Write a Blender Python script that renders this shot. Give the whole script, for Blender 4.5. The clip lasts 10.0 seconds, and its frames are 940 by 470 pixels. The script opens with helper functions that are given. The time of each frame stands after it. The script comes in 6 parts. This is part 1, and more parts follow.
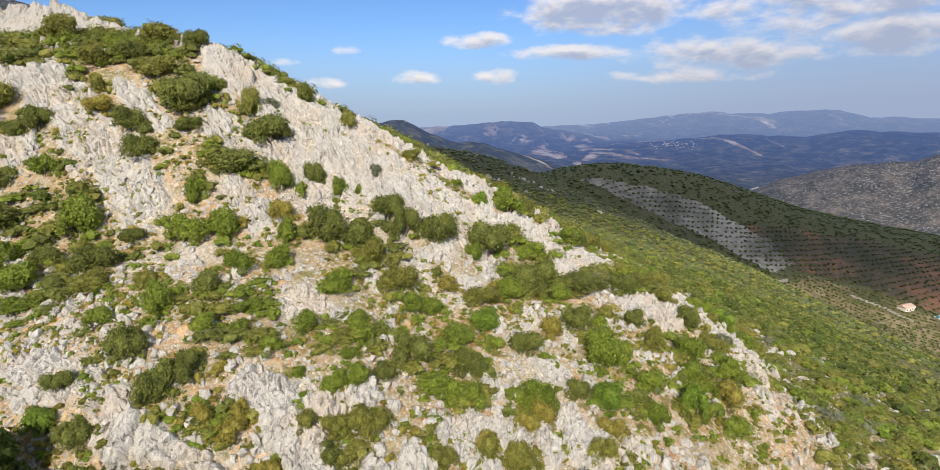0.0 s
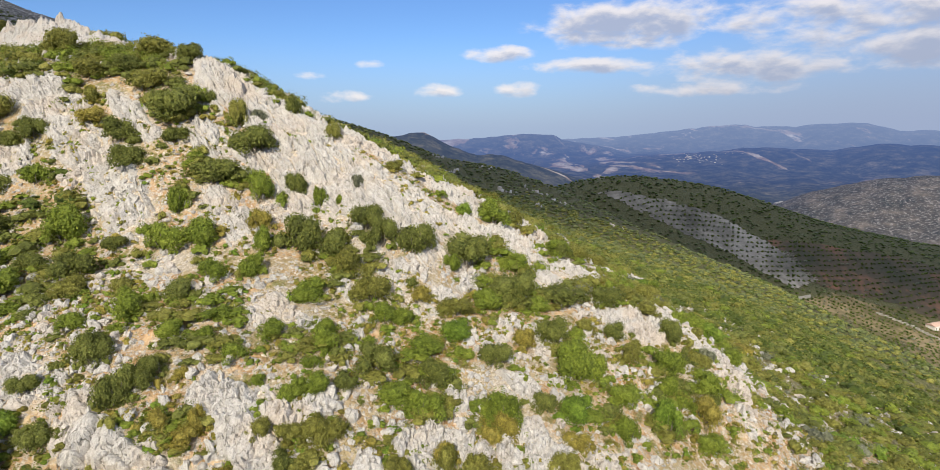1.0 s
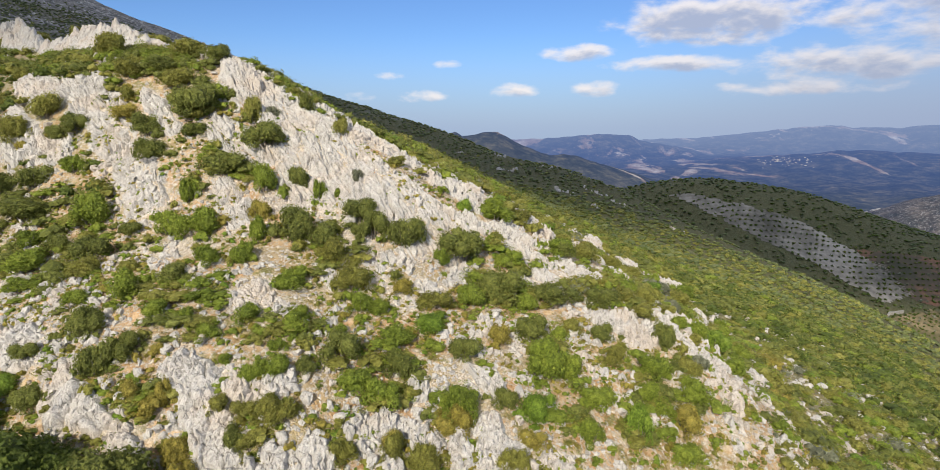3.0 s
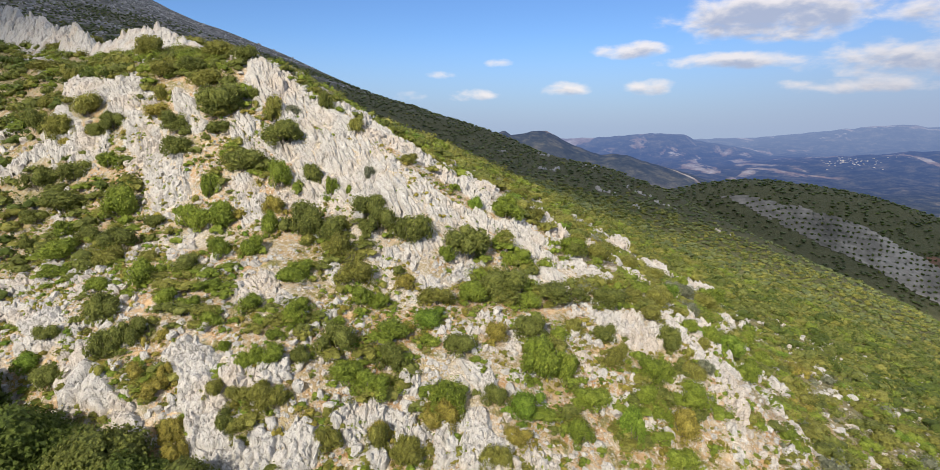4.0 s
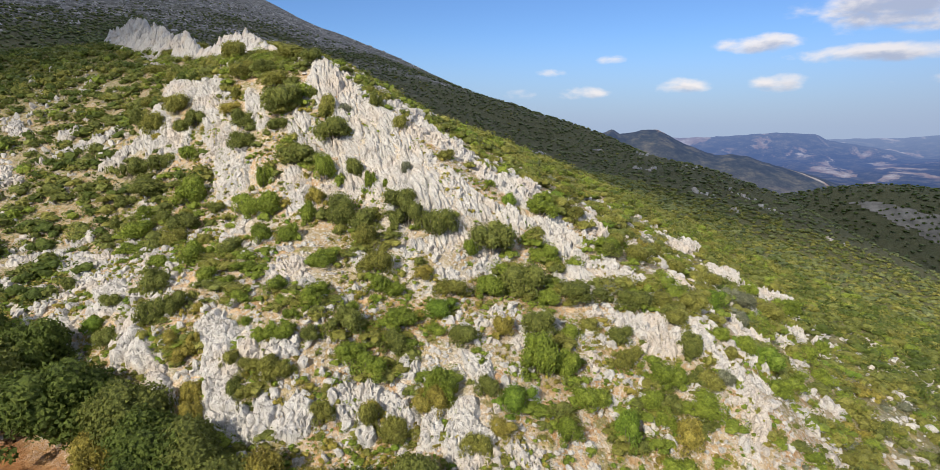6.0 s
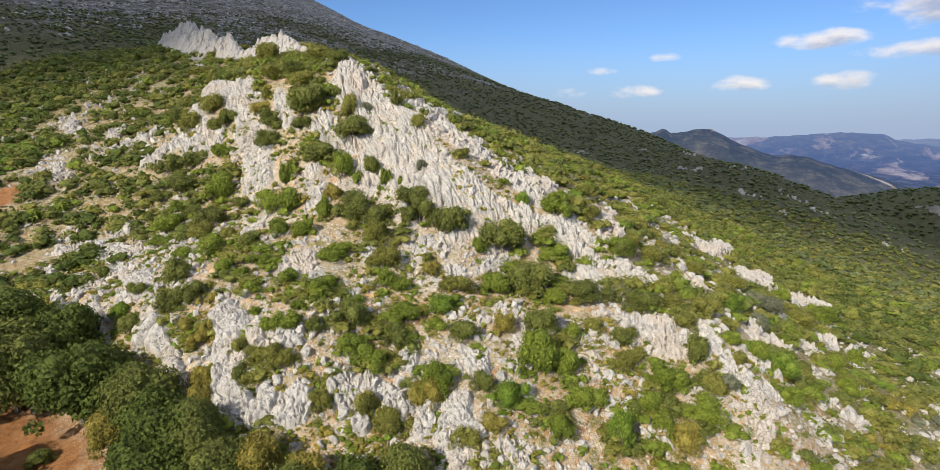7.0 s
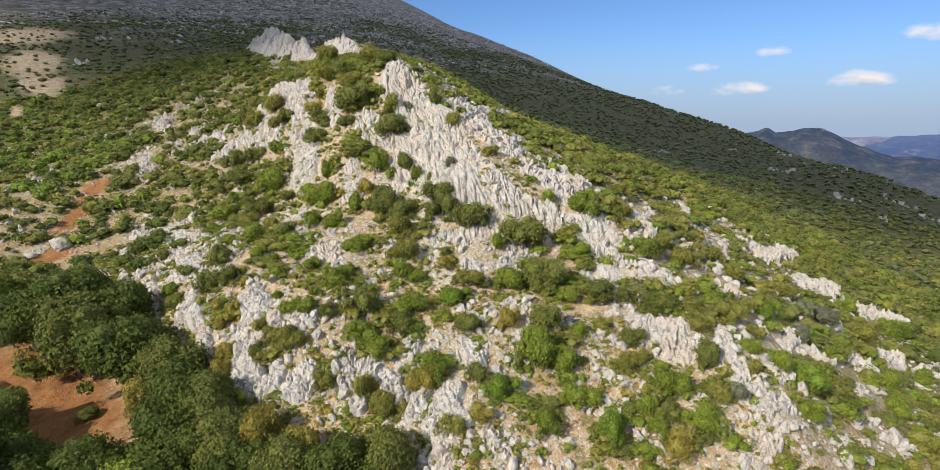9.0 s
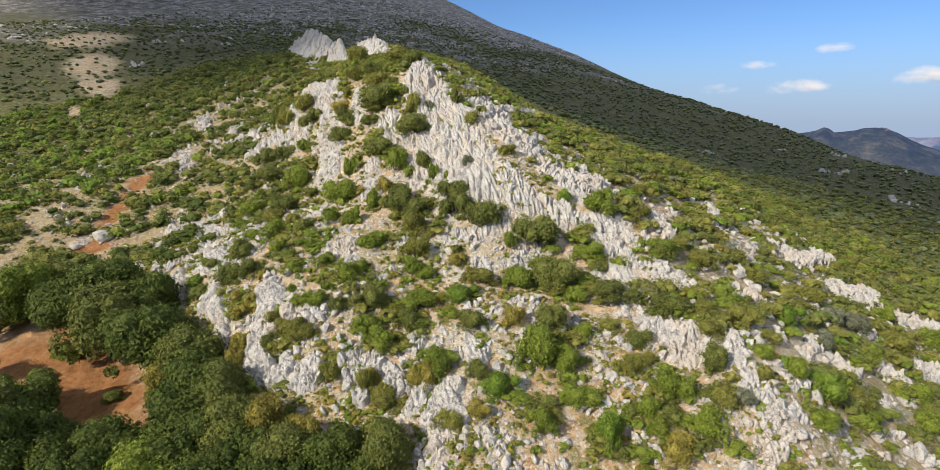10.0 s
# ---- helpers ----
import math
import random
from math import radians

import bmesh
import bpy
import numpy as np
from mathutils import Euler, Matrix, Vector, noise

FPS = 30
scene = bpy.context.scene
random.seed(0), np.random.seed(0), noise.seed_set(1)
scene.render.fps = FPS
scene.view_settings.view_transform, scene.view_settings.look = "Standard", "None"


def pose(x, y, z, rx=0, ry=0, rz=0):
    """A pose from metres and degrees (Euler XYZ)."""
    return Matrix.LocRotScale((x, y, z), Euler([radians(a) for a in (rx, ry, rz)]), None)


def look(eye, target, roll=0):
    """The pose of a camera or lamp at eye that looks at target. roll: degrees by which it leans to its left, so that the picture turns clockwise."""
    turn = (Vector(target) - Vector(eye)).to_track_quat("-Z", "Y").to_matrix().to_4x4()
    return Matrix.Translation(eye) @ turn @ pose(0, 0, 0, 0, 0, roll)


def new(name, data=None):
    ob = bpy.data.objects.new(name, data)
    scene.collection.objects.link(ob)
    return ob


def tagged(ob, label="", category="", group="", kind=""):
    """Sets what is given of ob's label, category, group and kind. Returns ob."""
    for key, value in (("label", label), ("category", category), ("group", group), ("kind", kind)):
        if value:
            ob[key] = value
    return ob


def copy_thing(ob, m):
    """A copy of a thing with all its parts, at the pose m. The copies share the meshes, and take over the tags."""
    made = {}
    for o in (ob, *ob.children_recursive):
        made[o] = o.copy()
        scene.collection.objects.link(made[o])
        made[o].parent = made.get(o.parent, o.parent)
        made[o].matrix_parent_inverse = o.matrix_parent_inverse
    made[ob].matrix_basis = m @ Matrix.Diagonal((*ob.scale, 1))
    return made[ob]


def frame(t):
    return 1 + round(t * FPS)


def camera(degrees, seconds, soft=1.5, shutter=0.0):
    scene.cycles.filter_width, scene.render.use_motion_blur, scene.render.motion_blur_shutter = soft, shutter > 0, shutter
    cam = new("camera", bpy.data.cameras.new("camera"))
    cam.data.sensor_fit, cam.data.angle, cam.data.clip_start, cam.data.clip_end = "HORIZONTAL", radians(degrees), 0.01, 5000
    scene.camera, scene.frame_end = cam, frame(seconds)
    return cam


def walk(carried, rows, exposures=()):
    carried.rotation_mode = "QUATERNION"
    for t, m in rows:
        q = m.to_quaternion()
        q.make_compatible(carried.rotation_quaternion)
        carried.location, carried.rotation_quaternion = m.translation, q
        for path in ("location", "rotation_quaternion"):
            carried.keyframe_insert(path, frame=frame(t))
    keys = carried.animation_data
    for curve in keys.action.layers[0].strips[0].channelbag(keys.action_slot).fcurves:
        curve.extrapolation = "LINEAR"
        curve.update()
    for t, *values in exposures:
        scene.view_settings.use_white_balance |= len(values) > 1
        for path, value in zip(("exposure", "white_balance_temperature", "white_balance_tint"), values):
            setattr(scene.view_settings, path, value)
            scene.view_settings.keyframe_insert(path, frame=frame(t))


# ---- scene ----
cam = camera(78.65, 10.0, soft=0.6)
# seconds, eye, yaw (to the left), pitch, roll
PATH = [
    (0, 0.0, -0.0, 60.0, 0.0, -11.809, -0.298),
    (0.5, 2.031, 0.034, 59.924, 0.815, -11.18, -0.262),
    (1, 4.14, 0.074, 59.85, 2.073, -10.58, -0.214),
    (1.5, 6.131, 0.096, 59.76, 3.612, -10.507, -0.131),
    (2, 8.212, 0.148, 59.681, 5.457, -10.54, -0.03),
    (3.5, 14.442, 0.55, 59.486, 11.657, -10.661, 0.097),
    (4, 16.633, 0.809, 59.476, 14.272, -10.736, 0.16),
    (4.5, 18.689, 1.116, 59.478, 16.939, -10.812, 0.209),
    (5, 20.806, 1.496, 59.439, 19.452, -10.854, 0.216),
    (5.5, 22.824, 1.912, 59.381, 22.119, -10.88, 0.228),
    (7, 28.571, 3.555, 59.307, 29.581, -11.035, 0.293),
    (7.5, 30.344, 4.24, 59.286, 31.35, -11.065, 0.266),
    (8, 32.017, 4.933, 59.228, 33.291, -11.095, 0.249),
    (8.5, 33.641, 5.673, 59.23, 35.705, -11.144, 0.209),
    (9, 35.211, 6.5, 59.217, 38.418, -11.179, 0.216),
    (9.5, 36.661, 7.404, 59.191, 40.831, -11.206, 0.193),
    (10, 38.083, 8.368, 59.182, 42.87, -11.25, 0.212),
]
walk(cam, [(t, pose(x, y, z, 90 + pitch, 0, yaw) @ pose(0, 0, 0, 0, 0, roll)) for t, x, y, z, yaw, pitch, roll in PATH])

# ---- light: afternoon sun behind the flight, blue sky with fair-weather cumulus ----
SUN_AZIMUTH, SUN_HEIGHT = 184.0, 31.0  # degrees clockwise from +y; above the horizon
world = bpy.data.worlds.new("sky")
scene.world = world
world.use_nodes = True
nt = world.node_tree
nt.nodes.clear()


def wire(tree, kind, **values):
    """A node with its inputs set or linked, by input name or index."""
    node = tree.nodes.new(kind)
    for key, value in values.items():
        if key.startswith("in_"):
            slot = key[3:]
            slot = node.inputs[int(slot)] if slot.isdigit() else node.inputs[slot.replace("_", " ")]
            if isinstance(value, bpy.types.NodeSocket):
                tree.links.new(value, slot)
            else:
                slot.default_value = value
        elif key == "operation":
            node.operation = value
        elif key == "blend_type":
            node.blend_type = value
        elif key == "data_type":
            node.data_type = value
        elif key == "noise_dimensions":
            node.noise_dimensions = value
        elif key == "feature":
            node.feature = value
    return node


def calc(tree, op, a, b=0.0, c=0.0):
    node = wire(tree, "ShaderNodeMath", operation=op, in_0=a, in_1=b)
    if op in ("SMOOTHSTEP", "MULTIPLY_ADD", "COMPARE", "SMOOTH_MIN"):
        if isinstance(c, bpy.types.NodeSocket):
            tree.links.new(c, node.inputs[2])
        else:
            node.inputs[2].default_value = c
    return node.outputs[0]


def ramp(tree, value, stops):
    """A colour ramp: stops of (position, colour)."""
    node = wire(tree, "ShaderNodeValToRGB", in_Fac=value)
    while len(node.color_ramp.elements) < len(stops):
        node.color_ramp.elements.new(0.5)
    for e, (p, c) in zip(node.color_ramp.elements, stops):
        e.position, e.color = p, (*c, 1) if len(c) == 3 else c
    return node.outputs[0]


def blend(tree, fac, a, b, how="MIX"):
    node = wire(tree, "ShaderNodeMixRGB", blend_type=how, in_0=fac)
    for slot, v in ((1, a), (2, b)):
        if isinstance(v, bpy.types.NodeSocket):
            tree.links.new(v, node.inputs[slot])
        else:
            node.inputs[slot].default_value = (*v, 1)
    return node.outputs[0]


def grain(tree, vector, scale, detail=4.0, rough=0.55, warp=0.0):
    return wire(tree, "ShaderNodeTexNoise", in_Vector=vector, in_Scale=scale, in_Detail=detail, in_Roughness=rough, in_Distortion=warp).outputs[0]


def smooth(tree, value, low, high):
    node = wire(tree, "ShaderNodeMapRange", in_0=value, in_1=low, in_2=high)
    node.interpolation_type = "SMOOTHSTEP"
    return node.outputs[0]


sky = wire(nt, "ShaderNodeTexSky")
sky.sky_type, sky.sun_disc = "NISHITA", False
sky.sun_elevation, sky.sun_rotation = radians(SUN_HEIGHT), radians(SUN_AZIMUTH)
sky.altitude, sky.air_density, sky.dust_density, sky.ozone_density = 700, 1.0, 0.6, 2.0
ray = wire(nt, "ShaderNodeTexCoord").outputs["Generated"]
split = wire(nt, "ShaderNodeSeparateXYZ", in_0=ray)
sx, sy, sz = split.outputs
azimuth = calc(nt, "MULTIPLY", calc(nt, "ARCTAN2", sx, sy), 57.2958)
height = calc(nt, "MULTIPLY", calc(nt, "ARCSINE", sz), 57.2958)
# cumulus banks: azimuth, height, half width, half height, weight
BANKS = [(36, 8.6, 15, 2.6, 0.72), (20, 3.4, 7, 0.6, 0.5), (12.5, 9.3, 9, 2.2, 1.2), (0.8, 6.9, 3.4, 0.8, 1.1), (10, 5.7, 6, 0.75, 0.9), (-5.2, 3.5, 2.2, 0.65, 0.75), (2.4, 3.6, 2.0, 0.75, 0.85), (23, 5.2, 8, 1.5, 0.95), (36, 6.2, 7, 1.8, 1.1), (28, 9.0, 8, 1.6, 0.75),
         (-14, 3.0, 2.4, 0.5, 0.55), (-11.5, 5.9, 1.3, 0.4, 0.55), (-17.2, 4.8, 1.3, 0.35, 0.45), (-20, 2.9, 1.2, 0.4, 0.4), (60, 10, 14, 4, 1.0), (100, 14, 22, 6, 0.9), (-120, 16, 25, 6, 0.8), (150, 24, 30, 8, 0.8), (-34, 24, 16, 5, 0.7), (10, 24, 20, 5, 0.9)]


def cloud_density(lift):
    """How thick the cloud is, looking lift degrees higher."""
    h = calc(nt, "ADD", height, lift)
    flat = wire(nt, "ShaderNodeCombineXYZ", in_0=azimuth, in_1=calc(nt, "MULTIPLY", h, 2.3), in_2=0.0).outputs[0]
    lumps = grain(nt, flat, 0.33, 8.0, 0.55, 0.2)
    cover = None
    for a, mid, wide, tall, weight in BANKS:
        u = calc(nt, "DIVIDE", calc(nt, "SUBTRACT", azimuth, a), wide)
        v = calc(nt, "DIVIDE", calc(nt, "SUBTRACT", h, mid), tall)
        d = calc(nt, "ADD", calc(nt, "MULTIPLY", u, u), calc(nt, "MULTIPLY", v, v))
        one = calc(nt, "MULTIPLY", calc(nt, "SUBTRACT", 1.0, d), weight)
        cover = one if cover is None else calc(nt, "MAXIMUM", cover, one)
    cover = calc(nt, "MAXIMUM", cover, -1.2)
    return calc(nt, "ADD", calc(nt, "MULTIPLY", cover, 0.8), calc(nt, "MULTIPLY", calc(nt, "SUBTRACT", lumps, 0.5), 2.5))


density, above = cloud_density(0.0), cloud_density(0.55)
cloud = calc(nt, "MULTIPLY", smooth(nt, density, -0.25, 0.8), 0.85)
veil = calc(nt, "MULTIPLY", smooth(nt, height, 9.0, -0.5), 0.8)
veil = calc(nt, "ADD", veil, calc(nt, "MULTIPLY", smooth(nt, azimuth, 0.0, 40.0), 0.15))
body = ramp(nt, smooth(nt, above, 0.0, 1.0), [(0.0, (11.0, 10.2, 9.8)), (0.45, (8.6, 8.2, 8.3)), (1.0, (5.0, 5.4, 6.8))])
blue = blend(nt, 1.0, sky.outputs[0], (0.72, 0.97, 1.37), "MULTIPLY")
air = blend(nt, veil, blue, (4.0, 5.0, 7.3))
air = blend(nt, cloud, air, body)
air = blend(nt, calc(nt, "MULTIPLY", smooth(nt, height, 13.0, 40.0), 0.6), air, (9.5, 9.8, 10.4))  # even white wash overhead, added as unseen cloud to lift the fill light
air = blend(nt, calc(nt, "MULTIPLY", smooth(nt, azimuth, -8.0, 36.0), calc(nt, "MULTIPLY", smooth(nt, height, 14.0, 0.0), 0.5)), air, (3.7, 4.3, 6.0))  # greyer haze to the east
shade = calc(nt, "ADD", 0.70, calc(nt, "MULTIPLY", smooth(nt, height, 10.0, 28.0), 0.30))  # paler towards the zenith
air = blend(nt, 1.0, air, wire(nt, "ShaderNodeCombineXYZ", in_0=shade, in_1=shade, in_2=shade).outputs[0], "MULTIPLY")
air = blend(nt, smooth(nt, height, -1.0, -8.0), air, (1.6, 1.8, 2.1))
wire(nt, "ShaderNodeOutputWorld", in_0=wire(nt, "ShaderNodeBackground", in_0=air, in_1=0.084).outputs[0])

sun = new("sun", bpy.data.lights.new("sun", "SUN"))
sun.data.energy, sun.data.angle, sun.data.color = 4.2, radians(0.53), (1.0, 0.89, 0.72)
TO_SUN = Vector((math.sin(radians(SUN_AZIMUTH)) * math.cos(radians(SUN_HEIGHT)), math.cos(radians(SUN_AZIMUTH)) * math.cos(radians(SUN_HEIGHT)), math.sin(radians(SUN_HEIGHT))))
sun.matrix_world = look(TO_SUN * 100, (0, 0, 0))
scene.view_settings.exposure = 0.62


# ---- materials ----
def material(name):
    m = bpy.data.materials.new(name)
    m.use_nodes = True
    m.node_tree.nodes.clear()
    return m, m.node_tree


def finish(tree, colour, rough=0.9, bump=None, depth=0.05, shine=0.3, leaf=0.0):
    """The surface from its colour, with relief and, for leaves, some light let through."""
    s = wire(tree, "ShaderNodeBsdfPrincipled", in_Base_Color=colour, in_Roughness=rough)
    s.inputs["Specular IOR Level"].default_value = shine
    if bump is not None:
        tree.links.new(wire(tree, "ShaderNodeBump", in_Strength=0.9, in_Distance=depth, in_Height=bump).outputs[0], s.inputs["Normal"])
    top = s.outputs[0]
    if leaf:
        t = wire(tree, "ShaderNodeBsdfTranslucent", in_0=colour)
        top = wire(tree, "ShaderNodeMixShader", in_0=leaf, in_1=top, in_2=t.outputs[0]).outputs[0]
    wire(tree, "ShaderNodeOutputMaterial", in_0=top)


def place(tree, stretch=(1, 1, 1), turn=(0, 0, 0)):
    geo = wire(tree, "ShaderNodeNewGeometry").outputs["Position"]
    node = wire(tree, "ShaderNodeMapping", in_Vector=geo)
    node.inputs["Scale"].default_value, node.inputs["Rotation"].default_value = stretch, [radians(a) for a in turn]
    return node.outputs[0]


def cells_node(tree, vector, scale, feature="F1"):
    return wire(tree, "ShaderNodeTexVoronoi", feature=feature, in_Vector=vector, in_Scale=scale)


def limestone():
    m, t = material("grey limestone")
    p = place(t)
    flute = place(t, (2.0, 2.0, 0.7), (24, -10, 0))
    big, mid, fine = grain(t, p, 0.22, 4), grain(t, flute, 1.6, 8, 0.66, 0.5), grain(t, p, 11, 6, 0.7)
    colour = ramp(t, mid, [(0.25, (0.20, 0.185, 0.165)), (0.34, (0.38, 0.365, 0.34)), (0.48, (0.47, 0.457, 0.438)), (0.7, (0.57, 0.556, 0.536))])
    colour = blend(t, calc(t, "MULTIPLY", smooth(t, big, 0.46, 0.64), 0.36), colour, (0.52, 0.42, 0.325))
    lichen = smooth(t, grain(t, p, 2.6, 6, 0.7), 0.6, 0.72)
    colour = blend(t, calc(t, "MULTIPLY", lichen, 0.4), colour, (0.30, 0.29, 0.27))
    colour = blend(t, 0.55, colour, ramp(t, fine, [(0.3, (0.35, 0.34, 0.33)), (0.56, (1, 1, 1))]), "MULTIPLY")
    bent = wire(t, "ShaderNodeVectorMath", operation="ADD", in_0=place(t, (1.7, 1.7, 0.5), (24, -12, 10)), in_1=wire(t, "ShaderNodeTexNoise", in_Vector=p, in_Scale=0.9, in_Detail=4.0).outputs["Color"]).outputs[0]
    crack = cells_node(t, bent, 1.0, "DISTANCE_TO_EDGE").outputs[0]
    crevice = smooth(t, calc(t, "ADD", crack, calc(t, "MULTIPLY", smooth(t, grain(t, p, 0.7, 3), 0.45, 0.6), 0.05)), 0.0, 0.035)
    colour = blend(t, calc(t, "MULTIPLY", calc(t, "SUBTRACT", 1.0, crevice), 0.6), colour, (0.15, 0.135, 0.115))
    relief = calc(t, "ADD", calc(t, "MULTIPLY", mid, 1.0), calc(t, "ADD", calc(t, "MULTIPLY", fine, 0.34), calc(t, "MULTIPLY", crevice, 0.35)))
    finish(t, colour, 0.92, relief, 0.22, 0.2)
    return m


def attribute(t, name):
    node = wire(t, "ShaderNodeAttribute")
    node.attribute_name = name
    return node.outputs["Fac"]


def earth():
    """Stony ground: pale rubble, tan earth, dry grass and herbs; red tilled earth where the attribute says so."""
    m, t = material("stony ground")
    p = place(t)
    big, mid, fine = grain(t, p, 0.16, 5), grain(t, p, 0.9, 7, 0.66), grain(t, p, 7, 6, 0.7)
    base = ramp(t, mid, [(0.28, (0.24, 0.13, 0.05)), (0.42, (0.45, 0.275, 0.135)), (0.54, (0.56, 0.40, 0.24)), (0.68, (0.62, 0.53, 0.40))])
    dry = ramp(t, fine, [(0.25, (0.20, 0.15, 0.07)), (0.55, (0.43, 0.35, 0.20)), (0.8, (0.54, 0.48, 0.33))])
    base = blend(t, smooth(t, big, 0.45, 0.62), base, dry)
    bent = wire(t, "ShaderNodeVectorMath", operation="ADD", in_0=place(t, (4.2, 4.2, 4.2)), in_1=wire(t, "ShaderNodeTexNoise", in_Vector=p, in_Scale=3.0, in_Detail=6.0, in_Roughness=0.7).outputs["Color"]).outputs[0]
    bent = wire(t, "ShaderNodeVectorMath", operation="ADD", in_0=bent, in_1=wire(t, "ShaderNodeTexNoise", in_Vector=p, in_Scale=0.8, in_Detail=2.0).outputs["Color"]).outputs[0]
    chip = cells_node(t, bent, 1.0)
    fringe = cells_node(t, bent, 1.0, "DISTANCE_TO_EDGE").outputs[0]
    stones_ = calc(t, "MULTIPLY", smooth(t, grain(t, p, 2.6, 10, 0.85), 0.44, 0.49), smooth(t, grain(t, p, 0.5, 5), 0.30, 0.42))
    grey = ramp(t, grain(t, p, 3.0, 8, 0.75), [(0.28, (0.24, 0.19, 0.13)), (0.45, (0.48, 0.425, 0.35)), (0.7, (0.62, 0.58, 0.52))])
    tone = wire(t, "ShaderNodeSeparateXYZ", in_0=chip.outputs["Color"]).outputs
    grey = blend(t, smooth(t, tone[0], 0.3, 0.9), grey, (0.68, 0.62, 0.54))
    grey = blend(t, calc(t, "MULTIPLY", smooth(t, fringe, 0.10, 0.0), 0.4), grey, (0.17, 0.12, 0.07))
    base = blend(t, calc(t, "MULTIPLY", stones_, smooth(t, tone[1], 0.3, 0.65)), base, grey)
    herb = smooth(t, grain(t, p, 0.6, 8, 0.75), 0.52, 0.62)
    base = blend(t, calc(t, "MULTIPLY", herb, 0.8), base, ramp(t, fine, [(0.3, (0.09, 0.10, 0.022)), (0.7, (0.27, 0.26, 0.07))]))
    base = blend(t, calc(t, "MULTIPLY", attribute(t, "rubble"), smooth(t, mid, 0.36, 0.5)), base, grey)
    clay = ramp(t, mid, [(0.3, (0.18, 0.07, 0.021)), (0.52, (0.34, 0.145, 0.048)), (0.72, (0.45, 0.235, 0.105))])
    clay = blend(t, calc(t, "MULTIPLY", stones_, 0.18), clay, (0.46, 0.34, 0.22))
    base = blend(t, attribute(t, "tilled"), base, clay)
    moss = ramp(t, grain(t, p, 0.8, 9, 0.8), [(0.34, (0.035, 0.04, 0.010)), (0.46, (0.085, 0.10, 0.026)), (0.55, (0.17, 0.175, 0.055)), (0.66, (0.46, 0.39, 0.26))])
    moss = blend(t, calc(t, "MULTIPLY", attribute(t, "wood"), 0.85), moss, ramp(t, grain(t, p, 0.25, 9, 0.8), [(0.36, (0.018, 0.026, 0.010)), (0.5, (0.040, 0.052, 0.020)), (0.64, (0.080, 0.09, 0.04))]))
    base = blend(t, attribute(t, "scrub"), base, moss)
    stone = ramp(t, grain(t, p, 0.12, 10, 0.8), [(0.36, (0.04, 0.045, 0.03)), (0.45, (0.10, 0.10, 0.09)), (0.54, (0.22, 0.21, 0.20)), (0.64, (0.46, 0.44, 0.42))])
    base = blend(t, attribute(t, "bare"), base, stone)
    stones_ = calc(t, "MULTIPLY", calc(t, "MAXIMUM", stones_, attribute(t, "rubble")), smooth(t, fringe, 0.0, 0.2))
    relief = calc(t, "ADD", calc(t, "MULTIPLY", stones_, 0.3), calc(t, "ADD", calc(t, "MULTIPLY", mid, 0.9), calc(t, "MULTIPLY", fine, 0.4)))
    finish(t, base, 0.95, relief, 0.3, 0.15)
    return m


def leaves(name, dark, mid, light, far=False):
    m, t = material(name)
    own = wire(t, "ShaderNodeObjectInfo").outputs["Random"]
    island = wire(t, "ShaderNodeNewGeometry").outputs["Random Per Island"]
    patch = grain(t, place(t), 0.9, 3)
    mixed = calc(t, "ADD", calc(t, "MULTIPLY", island, 0.34), calc(t, "ADD", calc(t, "MULTIPLY", own, 0.2), calc(t, "MULTIPLY", patch, 0.55)))
    colour = ramp(t, mixed, [(0.15, dark), (0.55, mid), (0.95, light)])
    spray = grain(t, place(t), 1.2 if far else 4.5, 4, 0.8)
    colour = blend(t, 0.85, colour, ramp(t, spray, [(0.34, (0.50, 0.52, 0.50)), (0.5, (1.0, 1.0, 0.98)), (0.66, (1.55, 1.52, 1.45))]), "MULTIPLY")
    finish(t, colour, 0.6, None if far else spray, 0.25, shine=0.25, leaf=0.28)
    return m


def plain(name, low, high, scale=3.0, rough=0.8):
    m, t = material(name)
    n = grain(t, place(t), scale, 5, 0.6)
    finish(t, ramp(t, n, [(0.3, low), (0.7, high)]), rough, n, 0.02)
    return m


STONE, EARTH = limestone(), earth()
LEAVES = {
    "d": leaves("holm oak leaves", (0.060, 0.072, 0.017), (0.155, 0.178, 0.040), (0.280, 0.305, 0.080)),
    "o": leaves("olive green leaves", (0.090, 0.091, 0.019), (0.224, 0.226, 0.048), (0.365, 0.355, 0.098)),
    "g": leaves("green leaves", (0.074, 0.103, 0.014), (0.190, 0.248, 0.033), (0.335, 0.390, 0.066)),
    "b": leaves("fresh green leaves", (0.063, 0.105, 0.014), (0.165, 0.255, 0.030), (0.290, 0.380, 0.066)),
    "y": leaves("yellowing leaves", (0.108, 0.092, 0.020), (0.290, 0.250, 0.050), (0.465, 0.400, 0.105)),
    "s": leaves("silvery leaves", (0.090, 0.098, 0.064), (0.197, 0.210, 0.141), (0.335, 0.355, 0.258)),
    "t": leaves("deep green oak leaves", (0.034, 0.053, 0.010), (0.090, 0.126, 0.022), (0.175, 0.215, 0.048)),
    # greyer, bluer tones for far growth, without relief
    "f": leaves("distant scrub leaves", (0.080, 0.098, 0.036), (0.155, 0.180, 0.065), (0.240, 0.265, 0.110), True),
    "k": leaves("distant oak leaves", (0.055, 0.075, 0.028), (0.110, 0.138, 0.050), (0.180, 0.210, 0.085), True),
}
BARK = plain("grey bark", (0.09, 0.075, 0.06), (0.2, 0.175, 0.145), 6)


